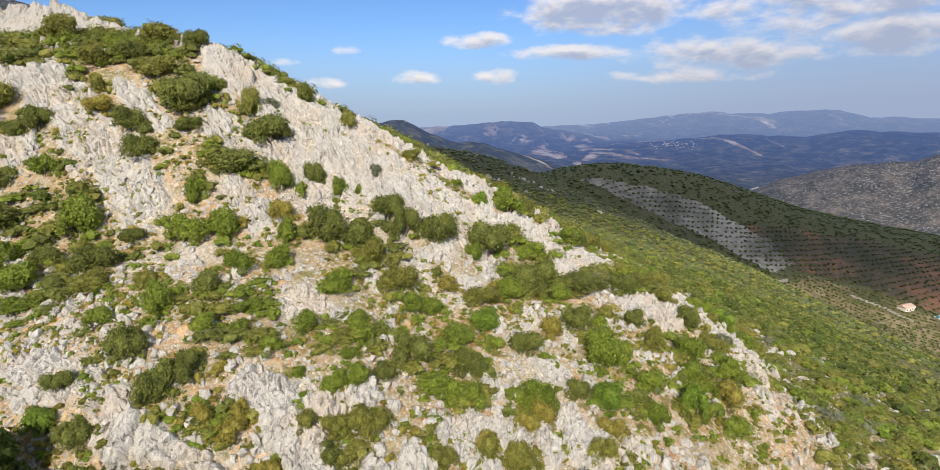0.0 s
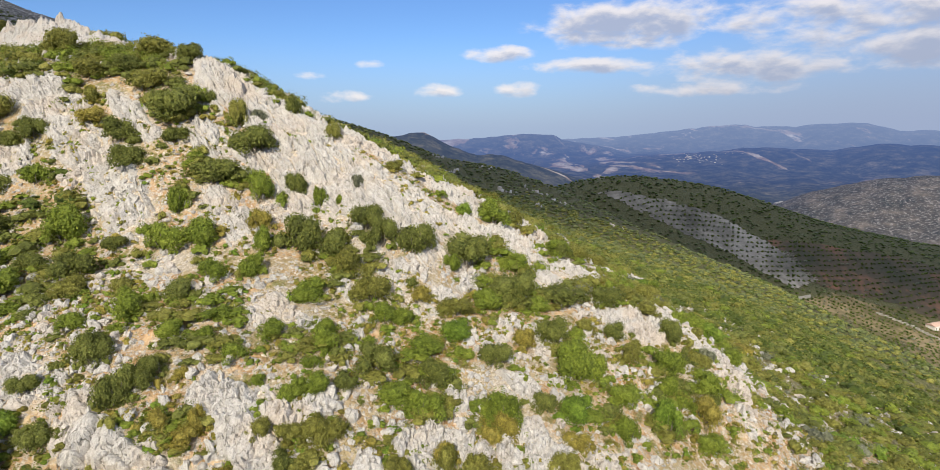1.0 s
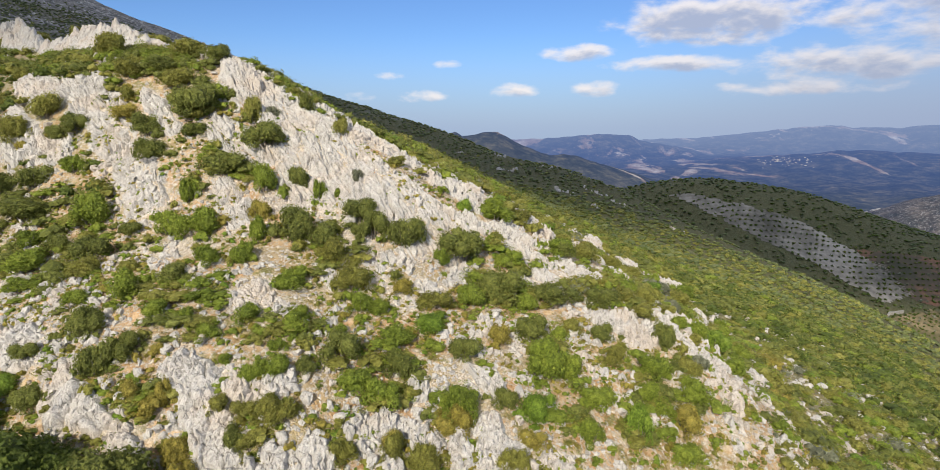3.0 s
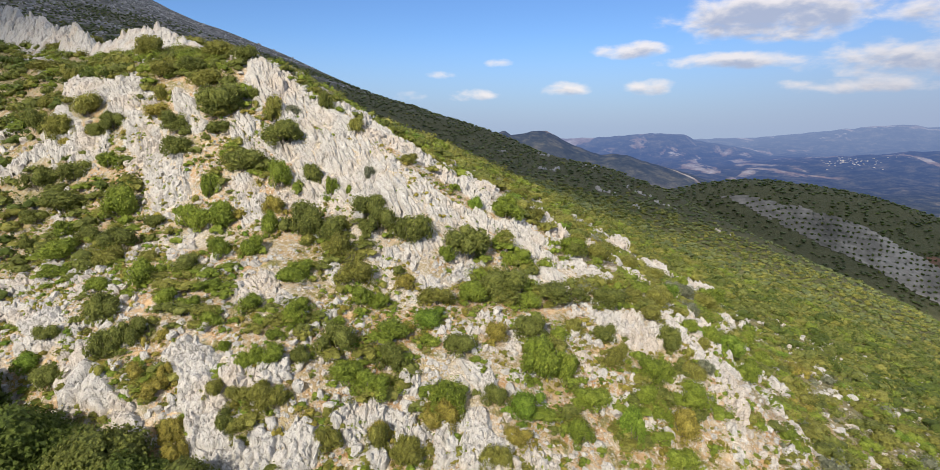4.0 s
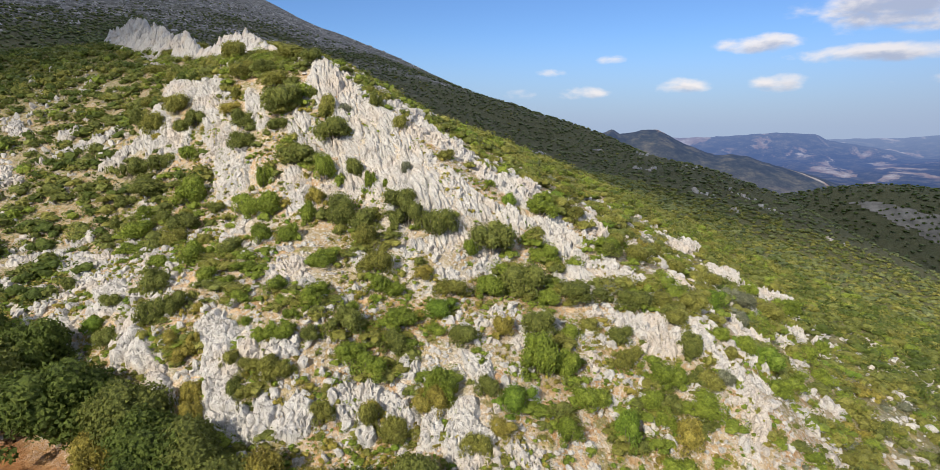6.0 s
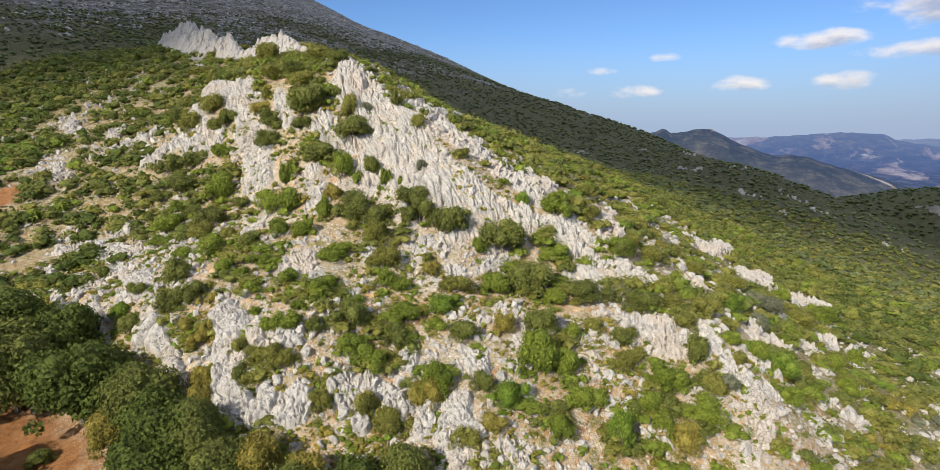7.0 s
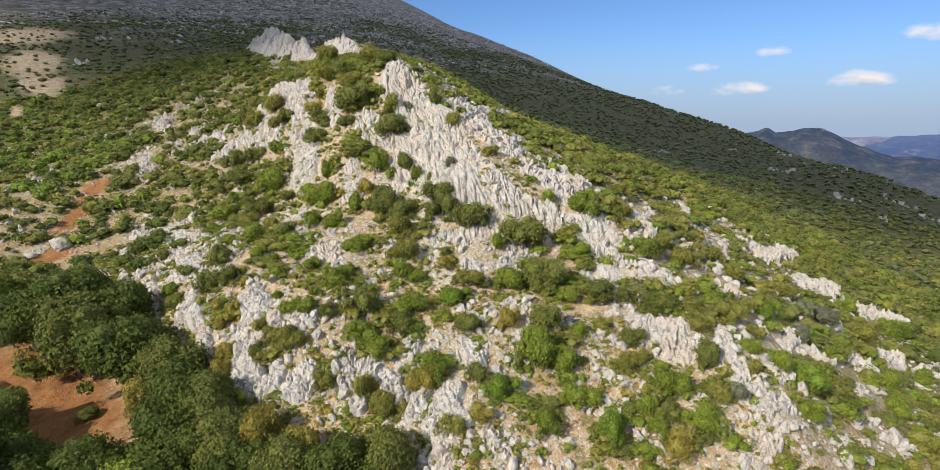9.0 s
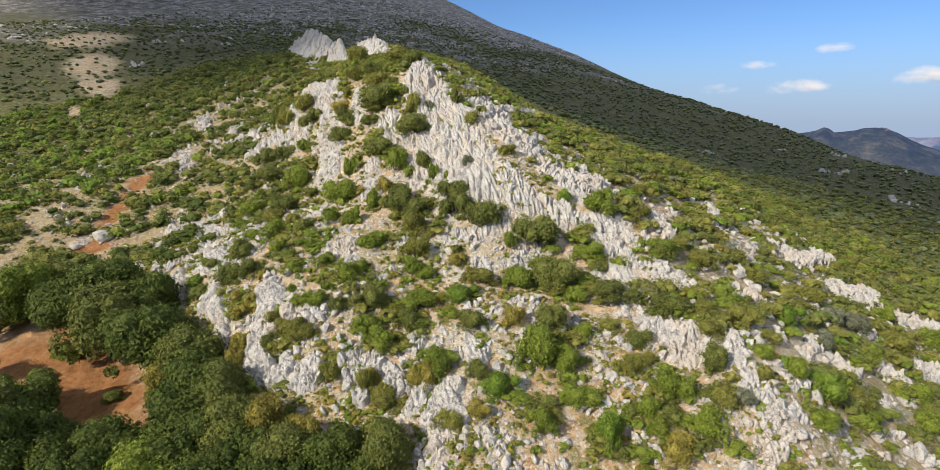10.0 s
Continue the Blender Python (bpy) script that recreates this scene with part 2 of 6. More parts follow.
# ---- noise on arrays ----
def chance(i, j, seed):
    """A number from 0 to 1 for each pair of whole numbers."""
    n = (i.astype(np.int64) * 374761393 + j.astype(np.int64) * 668265263 + seed * 2147483647) & 0xFFFFFFFF
    n = ((n ^ (n >> 13)) * 1274126177) & 0xFFFFFFFF
    return ((n ^ (n >> 16)) & 0xFFFFFF) / 16777216.0


def swell(x, y, seed=0):
    """Smooth noise, 0 to 1, one wave per metre."""
    i, j = np.floor(x), np.floor(y)
    u, v = x - i, y - j
    u, v = u * u * (3 - 2 * u), v * v * (3 - 2 * v)
    a, b, c, d = chance(i, j, seed), chance(i + 1, j, seed), chance(i, j + 1, seed), chance(i + 1, j + 1, seed)
    return (a * (1 - u) + b * u) * (1 - v) + (c * (1 - u) + d * u) * v


def rough(x, y, seed=0, octaves=4):
    total, size = 0.0, 1.0
    for k in range(octaves):
        total, size = total + size * (swell(x * 2 ** k, y * 2 ** k, seed + 17 * k) - 0.5), size / 2
    return total


def chips(x, y, seed):
    """Broken pieces: how far each point is from its piece's edge, and the piece's own height and two tilts."""
    i, j = np.floor(x), np.floor(y)
    first, second = np.full(x.shape, 9.0), np.full(x.shape, 9.0)
    own, du, dv = np.zeros(x.shape), np.zeros(x.shape), np.zeros(x.shape)
    for a in (-1, 0, 1):
        for b in (-1, 0, 1):
            px, py = i + a + chance(i + a, j + b, seed), j + b + chance(i + a, j + b, seed + 1)
            d = np.hypot(px - x, py - y)
            near = d < first
            second = np.where(near, first, np.minimum(second, d))
            own = np.where(near, chance(i + a, j + b, seed + 2), own)
            du, dv, first = np.where(near, x - px, du), np.where(near, y - py, dv), np.where(near, d, first)
    return second - first, own, du, dv


# ---- the ground ----
# The hill's shape: knots (x, y, height) through which a thin smooth sheet is drawn.
CREST = [(-116.4, 107, 78.5), (-91.5, 97.8, 74.8), (-60.1, 84.3, 72.1), (-44.9, 78, 70.4), (-28.5, 71.4, 67.6), (-14.7, 65.7, 60.7), (-4.2, 66, 54.2), (3.1, 68, 50.1), (11.4, 61.5, 43.4), (22.7, 59.2, 39.7), (27.7, 54.9, 36), (29.7, 49.7, 32.5)]
FACE = [(-53.5, 66.5, 65), (-49.6, 63.7, 63.4), (-34.7, 54.2, 51.5), (-31.6, 56.7, 56.2), (-21, 60.1, 56.8), (-25.2, 55, 53.3), (-18.3, 55.3, 52.8), (-15.2, 56, 51.8), (-9.4, 59.3, 53.9), (-8.3, 53.9, 49.5), (-5.2, 59.7, 53.9), (-26.2, 49.8, 48.2), (-23.1, 45.6, 47.1), (-2.6, 51.3, 45.6), (3.1, 58, 44.6)]
TERRACE = [(-4.7, 47.7, 44.8), (5.2, 49.5, 41.9), (-6.7, 43.1, 43.5), (-1.6, 44.7, 42.1), (6.6, 43.3, 40), (11.9, 47.5, 39.1), (19.1, 54, 38.8), (-23.6, 36.8, 43.6), (-20.9, 34.1, 42.5), (-14.6, 35.3, 42.2), (-9.3, 35.3, 42), (1.5, 40.5, 39.8), (4.6, 40.6, 38.4), (-27.3, 34.7, 42.3), (-32.6, 35.9, 42.1)]
CLIFF = [(-17.2, 31.6, 39.7), (-14.6, 28.2, 35.8), (-7.6, 29.8, 36.2), (-3.8, 33.2, 38.2), (0.5, 36.4, 37.9), (8.7, 38, 36.8), (1.5, 31.6, 33.9), (-23, 28.5, 35.6), (-28.3, 29.7, 36.3), (14.4, 34.6, 32.8), (22.5, 40.8, 30.6)]
HOLLOW = [(-20.8, 21.8, 33.5), (-30.3, 21.1, 34.1), (-11.4, 23.7, 33.2), (-12.5, 16.6, 31.6), (-0.1, 22.6, 30.1), (-24.9, 10.6, 31.5), (-42.5, 10.9, 33.7), (-34.6, 29.2, 38.5), (15.1, 15.6, 22.9), (40.6, 20.6, 13.7), (-20, -20, 25)]
WEST = [(-40, 38.6, 42.3), (-56.4, 32.3, 41.1), (-56.6, 44.4, 45.3), (-37.4, 49, 48.2), (-49.2, 56.4, 53.6), (-60.1, 55.6, 52.9), (-72, 63.6, 57), (-75.3, 35.8, 47.3), (-111.2, 69.7, 62.9), (-117.6, 43.8, 53.4), (-167.9, 65.3, 67.8), (-213.1, 79.8, 76.9), (-118, 6.2, 45), (-354.5, 129.9, 109.7), (-587.5, 204.2, 160.5)]
EAST = [(1, 80.9, 50.8), (-7.4, 80, 55.3), (4.4, 99.3, 45.6), (16.8, 106.7, 39.3), (25.3, 110.4, 33.5), (33.8, 115.3, 29.1), (38.6, 91.7, 27.1), (45.3, 87.3, 25.2), (52.5, 109, 21.4), (36.1, 63.5, 28.5), (62, 61.9, 16.4), (62.2, 192.6, 12.7), (102.4, 210.8, -1.6), (-52.8, 270.6, 41.2), (71.1, 365.8, 5.8)]
BEYOND = [(-82.3, 340.8, 46.4), (-135.3, 485.3, 69.2), (-76.7, 467.5, 52.6), (-27.2, 428.2, 37.2), (42.8, 359.7, 24), (-194.8, 516.6, 84.2), (-337.7, 476, 137.3), (-327, 594.5, 128.7), (-736, 776, 268), (-919, 640, 360), (147.8, 305, -22.6), (-81.1, 819.1, -70.6), (88.7, 554.1, -44.5), (181.8, 470.2, -73.2), (246.3, 288.9, -75.4), (146.4, 653.4, -1.8), (220.2, 672.5, -8.2)]
VALLEY = [(296.4, 680, -23.4), (287.4, 637.3, -43), (379, 694, -48.9), (605.9, 725.3, -95.8), (400.6, 504.3, -121), (285.1, 511.7, -95.6), (330.6, 273.4, -110), (473.5, 1025.5, -177.6), (148, 1037.3, -156.5), (-1150, 1150, 330), (-1200, 300, 330), (250, -100, -60), (-200, -300, 0), (547.3, 325.2, -141.6), (800, 500, -150)]
LEE = [(-14, 71, 59.0), (-21, 77, 62.4), (-28, 83, 64.4), (-35, 90, 66.0), (-20, 90, 59.4), (-28, 101, 59.0), (-42, 104, 65.4), (-56, 112, 69.0), (-42, 120, 59.5), (-70, 126, 70.0), (-10, 96, 54.8), (-24, 120, 55.5), (-7, 72, 55.2)]
KNOTS = np.array(CREST + LEE + FACE + TERRACE + CLIFF + HOLLOW + WEST + EAST + BEYOND + VALLEY, float)


def bend(r2):
    return 0.5 * r2 * np.log(r2 + 1e-9)


def sheet(knots, give):
    """The weights of the thin plate through the knots; give: how far it may pass beside them."""
    p, n = knots[:, :2] / 50, len(knots)
    a = np.zeros((n + 3, n + 3))
    a[:n, :n] = bend(((p[:, None] - p[None]) ** 2).sum(2)) + give * np.eye(n)
    a[:n, n], a[n, :n], a[:n, n + 1:], a[n + 1:, :n] = 1, 1, p, p.T
    return np.linalg.solve(a, np.append(knots[:, 2], (0, 0, 0)))


PLATE = sheet(KNOTS, 0.002)


def hill(x, y):
    """The height of the bare hill at x, y (arrays)."""
    x, y = np.asarray(x, float), np.asarray(y, float)
    p, q = x.ravel() / 50, y.ravel() / 50
    z = PLATE[-3] + PLATE[-2] * p + PLATE[-1] * q
    for (kx, ky, _), w in zip(KNOTS, PLATE):
        z = z + w * bend((p - kx / 50) ** 2 + (q - ky / 50) ** 2)
    far = np.clip((np.hypot(x.ravel() + 350, y.ravel() - 450) - 1050) / 700, 0, 1)
    far = far * far * (3 - 2 * far)
    return (np.clip(z, -175, 420) * (1 - far) - 175 * far).reshape(x.shape)


# Outcrops: kind and beads (x, y, radius) along each.
OUTCROPS_A = [
    ("crag", [(-147, 118.6, 2.2), (-136, 114.2, 3.4), (-121, 108.2, 4.0), (-109, 103.4, 3.6), (-95, 97.8, 3.0), (-86, 94.2, 2.6), (-79.5, 91.4, 1.6)]),
    ("crag", [(-76, 90, 1.2), (-70, 87.5, 1.8), (-66, 86, 2.0), (-57.5, 82.4, 2.6), (-49, 79, 2.0), (-43.5, 76.8, 1.2)]),
    ("blocks", [(-103.7, 97.6, 1.6), (-96, 93.5, 1.3), (-90.3, 90.4, 1.8), (-83, 87.5, 1.2)]),
    ("blocks", [(-41, 76, 1.0), (-36, 74.3, 1.2), (-32, 72.8, 1.0)]),
    ("blocks", [(-11, 65.5, 1.2), (-7, 66.3, 1.0), (-2, 67, 1.0)]),
    ("blocks", [(-22, 69.5, 1.0), (-18, 67.8, 1.1)]),
    ("slab", [(-64.2, 73.5, 1.2), (-52.7, 65.2, 1.6), (-48.2, 64.5, 2), (-45.1, 64.3, 1.7)]),
    ("slab", [(-45.4, 62.6, 1.6), (-41.6, 62.1, 1.8), (-38.9, 59.7, 2), (-34.2, 56.1, 2.5), (-30.4, 53.5, 2.2), (-29, 52, 1.3)]),
    ("slab", [(-56.2, 63.8, 0.6), (-48.4, 59.4, 1), (-45.4, 58.9, 0.9)]),
    ("slab", [(-38, 64.2, 0.7), (-34.2, 61.7, 1.3), (-31.6, 59.8, 0.8)]),
    ("slab", [(-29.5, 69.9, 1.4), (-26.1, 66.8, 2.5), (-21.3, 65.2, 2.2), (-16.5, 63.1, 2.4), (-11.3, 60.9, 2.8), (-7, 58.6, 2.4), (-3, 58.7, 2), (0.3, 61.3, 1.3), (2.7, 62.6, 0.9)]),
    ("slab", [(-26.5, 60.7, 1.7), (-23.5, 60, 1.9), (-19.2, 59.4, 1.5), (-13.7, 58.4, 2.6), (-9.1, 57, 1.4)]),
]
OUTCROPS_B = [
    ("scree", [(-17.4, 54.7, 0.8), (-13.9, 55.7, 0.9), (-10.1, 54.7, 1.1), (-7.4, 52.6, 1.1), (-5.4, 50.9, 1), (-3.7, 48.9, 1), (-1.2, 48.4, 0.8)]),
    ("slab", [(-22.9, 55.3, 1.2), (-20.3, 53.2, 1.1), (-18.6, 51.3, 1)]),
    ("scree", [(-29.4, 47.5, 0.9), (-27.1, 48.5, 1.1), (-23, 48.5, 0.9), (-20.5, 48.7, 0.5)]),
    ("slab", [(-4.2, 52.2, 0.8), (-2.3, 53.9, 1.1), (-1.4, 57.4, 0.9), (-0.1, 56.9, 1.1), (1.6, 57, 1.1), (2.3, 55.3, 0.7)]),
    ("slab", [(-0.9, 51.2, 0.7), (0.9, 52.3, 0.5)]),
    ("slab", [(-0.8, 66.1, 0.6), (0.8, 67.1, 1.2), (2, 66.4, 0.7)]),
    ("slab", [(3.8, 64.6, 0.7), (6.3, 66.6, 0.8), (8.4, 66.6, 0.8)]),
    ("slab", [(5.3, 63.6, 0.6), (8, 63.8, 0.6), (10.2, 63.6, 0.5)]),
    ("slab", [(8.8, 59.8, 0.9), (11.0, 61.9, 1.7), (13.6, 63.9, 1.8), (15.8, 64.8, 1.0)]),
    ("fin", [(16.1, 57, 0.9), (19, 56.9, 1.3), (20.1, 55.7, 1.2), (23.2, 58.3, 0.7), (24.1, 56.7, 1.2), (25.4, 55.5, 0.8), (26.8, 54.9, 1), (27.9, 54.7, 1), (28.1, 52.3, 0.9), (27.4, 49.7, 0.6), (27.6, 47.9, 0.6)]),
    ("blocks", [(40.8, 78, 0.6), (41.6, 75.7, 0.8), (45.9, 80.8, 0.9)]),
    ("blocks", [(-29.7, 36.4, 1), (-26.5, 35.6, 1.2), (-24.5, 35.2, 0.9)]),
]
OUTCROPS_C = [
    ("fin", [(-23, 33.7, 1.1), (-21.3, 32.4, 1.4), (-21, 31.6, 0.8)]),
    ("fin", [(-15.2, 36.1, 0.5), (-14.7, 34.7, 0.5), (-13, 34.5, 1.1), (-11.4, 33.1, 0.8)]),
    ("fin", [(-11.3, 35.6, 0.5), (-10, 34.6, 0.6), (-7.8, 35.3, 0.8), (-7, 36.4, 0.5)]),
    ("fin", [(-10.2, 33, 0.6), (-9.8, 31.6, 1), (-9.7, 30.6, 0.9), (-7.6, 31.3, 0.5)]),
    ("fin", [(-6.6, 32.4, 0.5), (-5.6, 31.7, 0.5)]),
    ("fin", [(-3.7, 33.3, 0.7), (-3, 32.7, 0.8)]),
    ("blocks", [(-1.4, 36.2, 0.6), (0.1, 37, 0.7)]),
    ("blocks", [(-0.6, 35.1, 0.5), (0.5, 34.7, 0.7)]),
    ("blocks", [(2.6, 37.6, 0.8), (3.8, 37.3, 0.6)]),
    ("blocks", [(1.6, 40.7, 0.7), (2, 40.4, 0.5)]),
    ("slab", [(5.2, 43.2, 0.7), (7.1, 42.6, 0.9), (5.3, 41.7, 0.5)]),
    ("fin", [(5.2, 38.3, 0.5), (5.8, 36.5, 0.7)]),
]
OUTCROPS_D = [
    ("fin", [(7.2, 39.5, 0.7), (8, 38.1, 1.2), (8.9, 37.2, 1.4), (10.1, 38.7, 0.6)]),
    ("blocks", [(11.6, 38.2, 0.7), (13.5, 38.9, 0.6)]),
    ("slab", [(9.1, 49.1, 0.7), (8.4, 46.7, 0.5)]),
    ("blocks", [(14.6, 50.3, 0.6), (14.9, 49.6, 0.5)]),
    ("slab", [(-13.6, 43.5, 0.9), (-12.7, 44.8, 0.7), (-13.9, 41.7, 0.5)]),
    ("blocks", [(-11.3, 42.9, 0.7), (-9.9, 42.8, 0.6)]),
    ("blocks", [(5.4, 50.2, 0.7), (4.8, 48.8, 0.5)]),
    ("blocks", [(20.9, 52.1, 0.5), (24.8, 52.9, 0.5)]),
    ("blocks", [(-9.8, 52.4, 0.5), (-9.1, 48.7, 0.5), (-7.7, 47.4, 0.5)]),
    ("blocks", [(-7.6, 39.8, 0.5), (-7.3, 40.8, 0.5)]),
    ("blocks", [(-6.4, 44.4, 0.6), (-6.8, 43, 0.5)]),
    ("blocks", [(3.2, 101.3, 0.8), (4.2, 104.3, 0.7)]),
]
OUTCROPS_E = [
    ("blocks", [(7.5, 75.5, 0.6), (9.4, 73.8, 0.7)]),
    ("blocks", [(15.5, 103.2, 1), (17.3, 106.3, 0.8), (17.6, 115.9, 0.7)]),
    ("blocks", [(16.9, 90.6, 0.7), (18.3, 92.5, 0.7)]),
    ("blocks", [(23.2, 105.8, 0.8), (24.9, 112, 0.9), (26.7, 110.3, 0.8)]),
    ("blocks", [(30.3, 109.8, 0.9), (32.8, 113.8, 0.8), (35.1, 117.1, 0.8)]),
    ("blocks", [(23.2, 87.1, 0.7), (25.9, 89.9, 0.6)]),
    ("blocks", [(31.6, 83, 0.8), (32.9, 81.5, 0.7)]),
    ("blocks", [(34, 92.8, 0.7), (35.6, 95.1, 0.5)]),
    ("blocks", [(37.3, 89.5, 0.9), (38.5, 91.4, 0.6)]),
    ("blocks", [(25.6, 69.3, 0.5), (28.4, 74.2, 0.6)]),
    ("blocks", [(18.3, 69, 0.6), (19.8, 69.5, 0.5)]),
    ("fin", [(-33.4, 33.9, 0.6), (-30.8, 32.9, 0.6)]),
]
OUTCROPS_F = [
    ("fin", [(-39.3, 39.2, 0.7), (-29.5, 36.7, 1), (-31, 39, 0.6)]),
    ("fin", [(-23.3, 33.7, 0.7), (-20.3, 32.3, 0.7), (-16.3, 31.3, 0.6), (-14.8, 30.5, 0.5)]),
    ("fin", [(-15, 35.3, 0.8), (-12.3, 34.1, 0.8), (-10.7, 32.2, 0.9), (-8.9, 30.2, 0.6)]),
    ("fin", [(-7, 30.8, 0.9), (-5.5, 31.6, 0.9), (-3.5, 32.6, 0.9), (-3.7, 33.6, 0.6)]),
    ("fin", [(-2, 35.5, 0.5), (-0.4, 35.1, 0.6), (1.4, 34.7, 0.5)]),
    ("fin", [(-0.1, 37.1, 0.6), (2.8, 37.1, 0.7), (3.6, 36.7, 0.5)]),
    ("fin", [(6.9, 39.2, 0.6), (8.6, 37.6, 0.8), (9.2, 35.8, 0.9), (9.1, 34.6, 0.7)]),
    ("blocks", [(-48.9, 42.4, 0.6), (-51.9, 40, 0.6)]),
    ("blocks", [(-59.5, 29.3, 1), (-60, 30.9, 0.7)]),
    ("blocks", [(-56.9, 63.3, 0.7), (-47.8, 58.4, 0.9)]),
    ("blocks", [(-24.4, 94.6, 1.1), (-17.1, 71.8, 0.8)]),
    ("slab", [(-18.8, 72.5, 0.9), (-16, 73.2, 0.7)]),
]
OUTCROPS_G = [
    ("slab", [(-10.5, 74.2, 0.8), (-8.5, 67.3, 0.8)]),
    ("blocks", [(-23.1, 55.7, 0.7), (-19.9, 52.4, 0.7)]),
    ("blocks", [(-80, 83.3, 1.1), (-90.6, 91.3, 0.9)]),
]
OUTCROPS_H = [
    ("knoll", [(14.4, 85.6, 0.8), (15.3, 87, 0.8)]),
    ("knoll", [(2.4, 63.6, 0.8), (4.1, 64.8, 1.0), (5.9, 65.6, 1.1), (7.5, 66.1, 1.0), (9.1, 66.8, 0.8)]),
    ("knoll", [(8.1, 63.9, 0.8), (9.7, 63.5, 0.8)]),
    ("knoll", [(7.5, 73.3, 0.9), (9.2, 72.4, 1.1), (10.7, 71.4, 0.8)]),
    ("knoll", [(3.3, 98.1, 1.2), (4.6, 100.2, 1.2)]),
    ("knoll", [(-0.2, 68.1, 1.2), (1.6, 67.2, 1.2), (1.0, 72, 0.8)]),
    ("knoll", [(19.2, 71.2, 0.8), (20.3, 72.4, 0.9)]),
    ("knoll", [(19.9, 58.7, 0.8), (21.3, 59, 1.0), (22.3, 60.3, 0.8)]),
    ("knoll", [(25.5, 59.3, 0.8), (26.4, 61.1, 0.9), (26.9, 65, 0.8)]),
    ("knoll", [(27.5, 55.6, 0.9), (28.3, 57.5, 0.8)]),
    ("knoll", [(23.5, 67.8, 0.8), (24.4, 68.3, 0.7)]),
    ("knoll", [(26.1, 70.3, 0.7), (26.1, 73.6, 0.8)]),
]
OUTCROPS_I = [
    ("knoll", [(31.5, 83, 0.9), (32.7, 84.2, 1.0), (33.9, 85.2, 0.9)]),
    ("knoll", [(33.2, 94.4, 0.9), (35.8, 97.3, 0.9)]),
    ("knoll", [(32.6, 75.5, 0.7), (33.4, 76.7, 0.7)]),
    ("knoll", [(28.8, 74.6, 0.8), (29.7, 75, 0.8)]),
    ("knoll", [(15.4, 102.5, 1.3), (17.1, 100.4, 1.0), (17.6, 106, 1.2), (18, 115, 1.1)]),
    ("knoll", [(22.9, 101.1, 1.2), (24.3, 105.4, 1.3), (25.1, 111, 1.0)]),
    ("knoll", [(29.8, 109.7, 1.1), (31.7, 112, 1.3), (34, 114.5, 1.1)]),
    ("knoll", [(-81.6, 64, 1.1), (-78, 62.5, 0.8)]),
    ("knoll", [(-73.6, 57.9, 1.0), (-69, 62, 1.2), (-66, 63.5, 0.8)]),
    ("knoll", [(-57.9, 55.9, 1.0), (-53.8, 58.2, 1.2), (-50, 59, 0.9)]),
    ("knoll", [(-46.5, 57.4, 1.0), (-45.1, 59.1, 1.1)]),
    ("knoll", [(-77.8, 52.2, 0.9), (-71.2, 50.1, 0.8)]),
]
OUTCROPS_J = [
    ("fin", [(-52, 39.8, 0.7), (-47, 41.8, 1.0), (-42.1, 41.2, 1.1), (-36.3, 41.9, 0.8)]),
    ("knoll", [(-94.3, 63.5, 1.0), (-90, 62.5, 0.8)]),
    ("spur", [(-30.6, 70.4, 0.8), (-29.2, 69.2, 1.2), (-27.4, 67.8, 1.4), (-25.4, 66, 1.3)]),
    ("spur", [(-36.2, 73.4, 0.9), (-34, 72.6, 0.8)]),
    ("spur", [(-40.8, 75.2, 0.8), (-39, 74.8, 0.7)]),
    ("knoll", [(-20.2, 71.3, 1.2), (-17, 71.2, 1.1), (-14.8, 72.4, 1.0)]),
    ("knoll", [(-13, 69, 0.8), (-9.5, 68.5, 1.0), (-6.5, 68.2, 0.9)]),
    ("spur", [(-60.3, 69.2, 1.1), (-58.4, 67.8, 1.3), (-54.6, 66, 1.3)]),
]
OUTCROPS = OUTCROPS_H + OUTCROPS_I + OUTCROPS_J + OUTCROPS_A + OUTCROPS_B + OUTCROPS_C + OUTCROPS_D + OUTCROPS_E + OUTCROPS_F + OUTCROPS_G


def steps(low, fine_low, fine_high, high, size, growth):
    """Grid lines, evenly close between fine_low and fine_high, ever wider outside."""
    mid = list(np.arange(fine_low, fine_high + size / 2, size))
    up, s = [mid[-1]], size
    while up[-1] < high:
        s *= growth
        up.append(up[-1] + s)
    down, s = [mid[0]], size
    while down[-1] > low:
        s *= growth
        down.append(down[-1] - s)
    return np.array(down[:0:-1] + mid + up[1:])


def mesh_from(name, verts, faces, mats, flat=True, index=None):
    me = bpy.data.meshes.new(name)
    me.from_pydata(verts, [], faces) if isinstance(verts, list) else me.from_pydata(verts.tolist(), [], faces.tolist())
    for m in mats:
        me.materials.append(m)
    if index is not None:
        me.polygons.foreach_set("material_index", index)
    if not flat:
        me.polygons.foreach_set("use_smooth", [True] * len(me.polygons))
    return me


def grid_faces(rows, cols):
    k = np.arange(rows * cols).reshape(rows, cols)
    return np.stack([k[:-1, :-1], k[:-1, 1:], k[1:, 1:], k[1:, :-1]], -1).reshape(-1, 4)


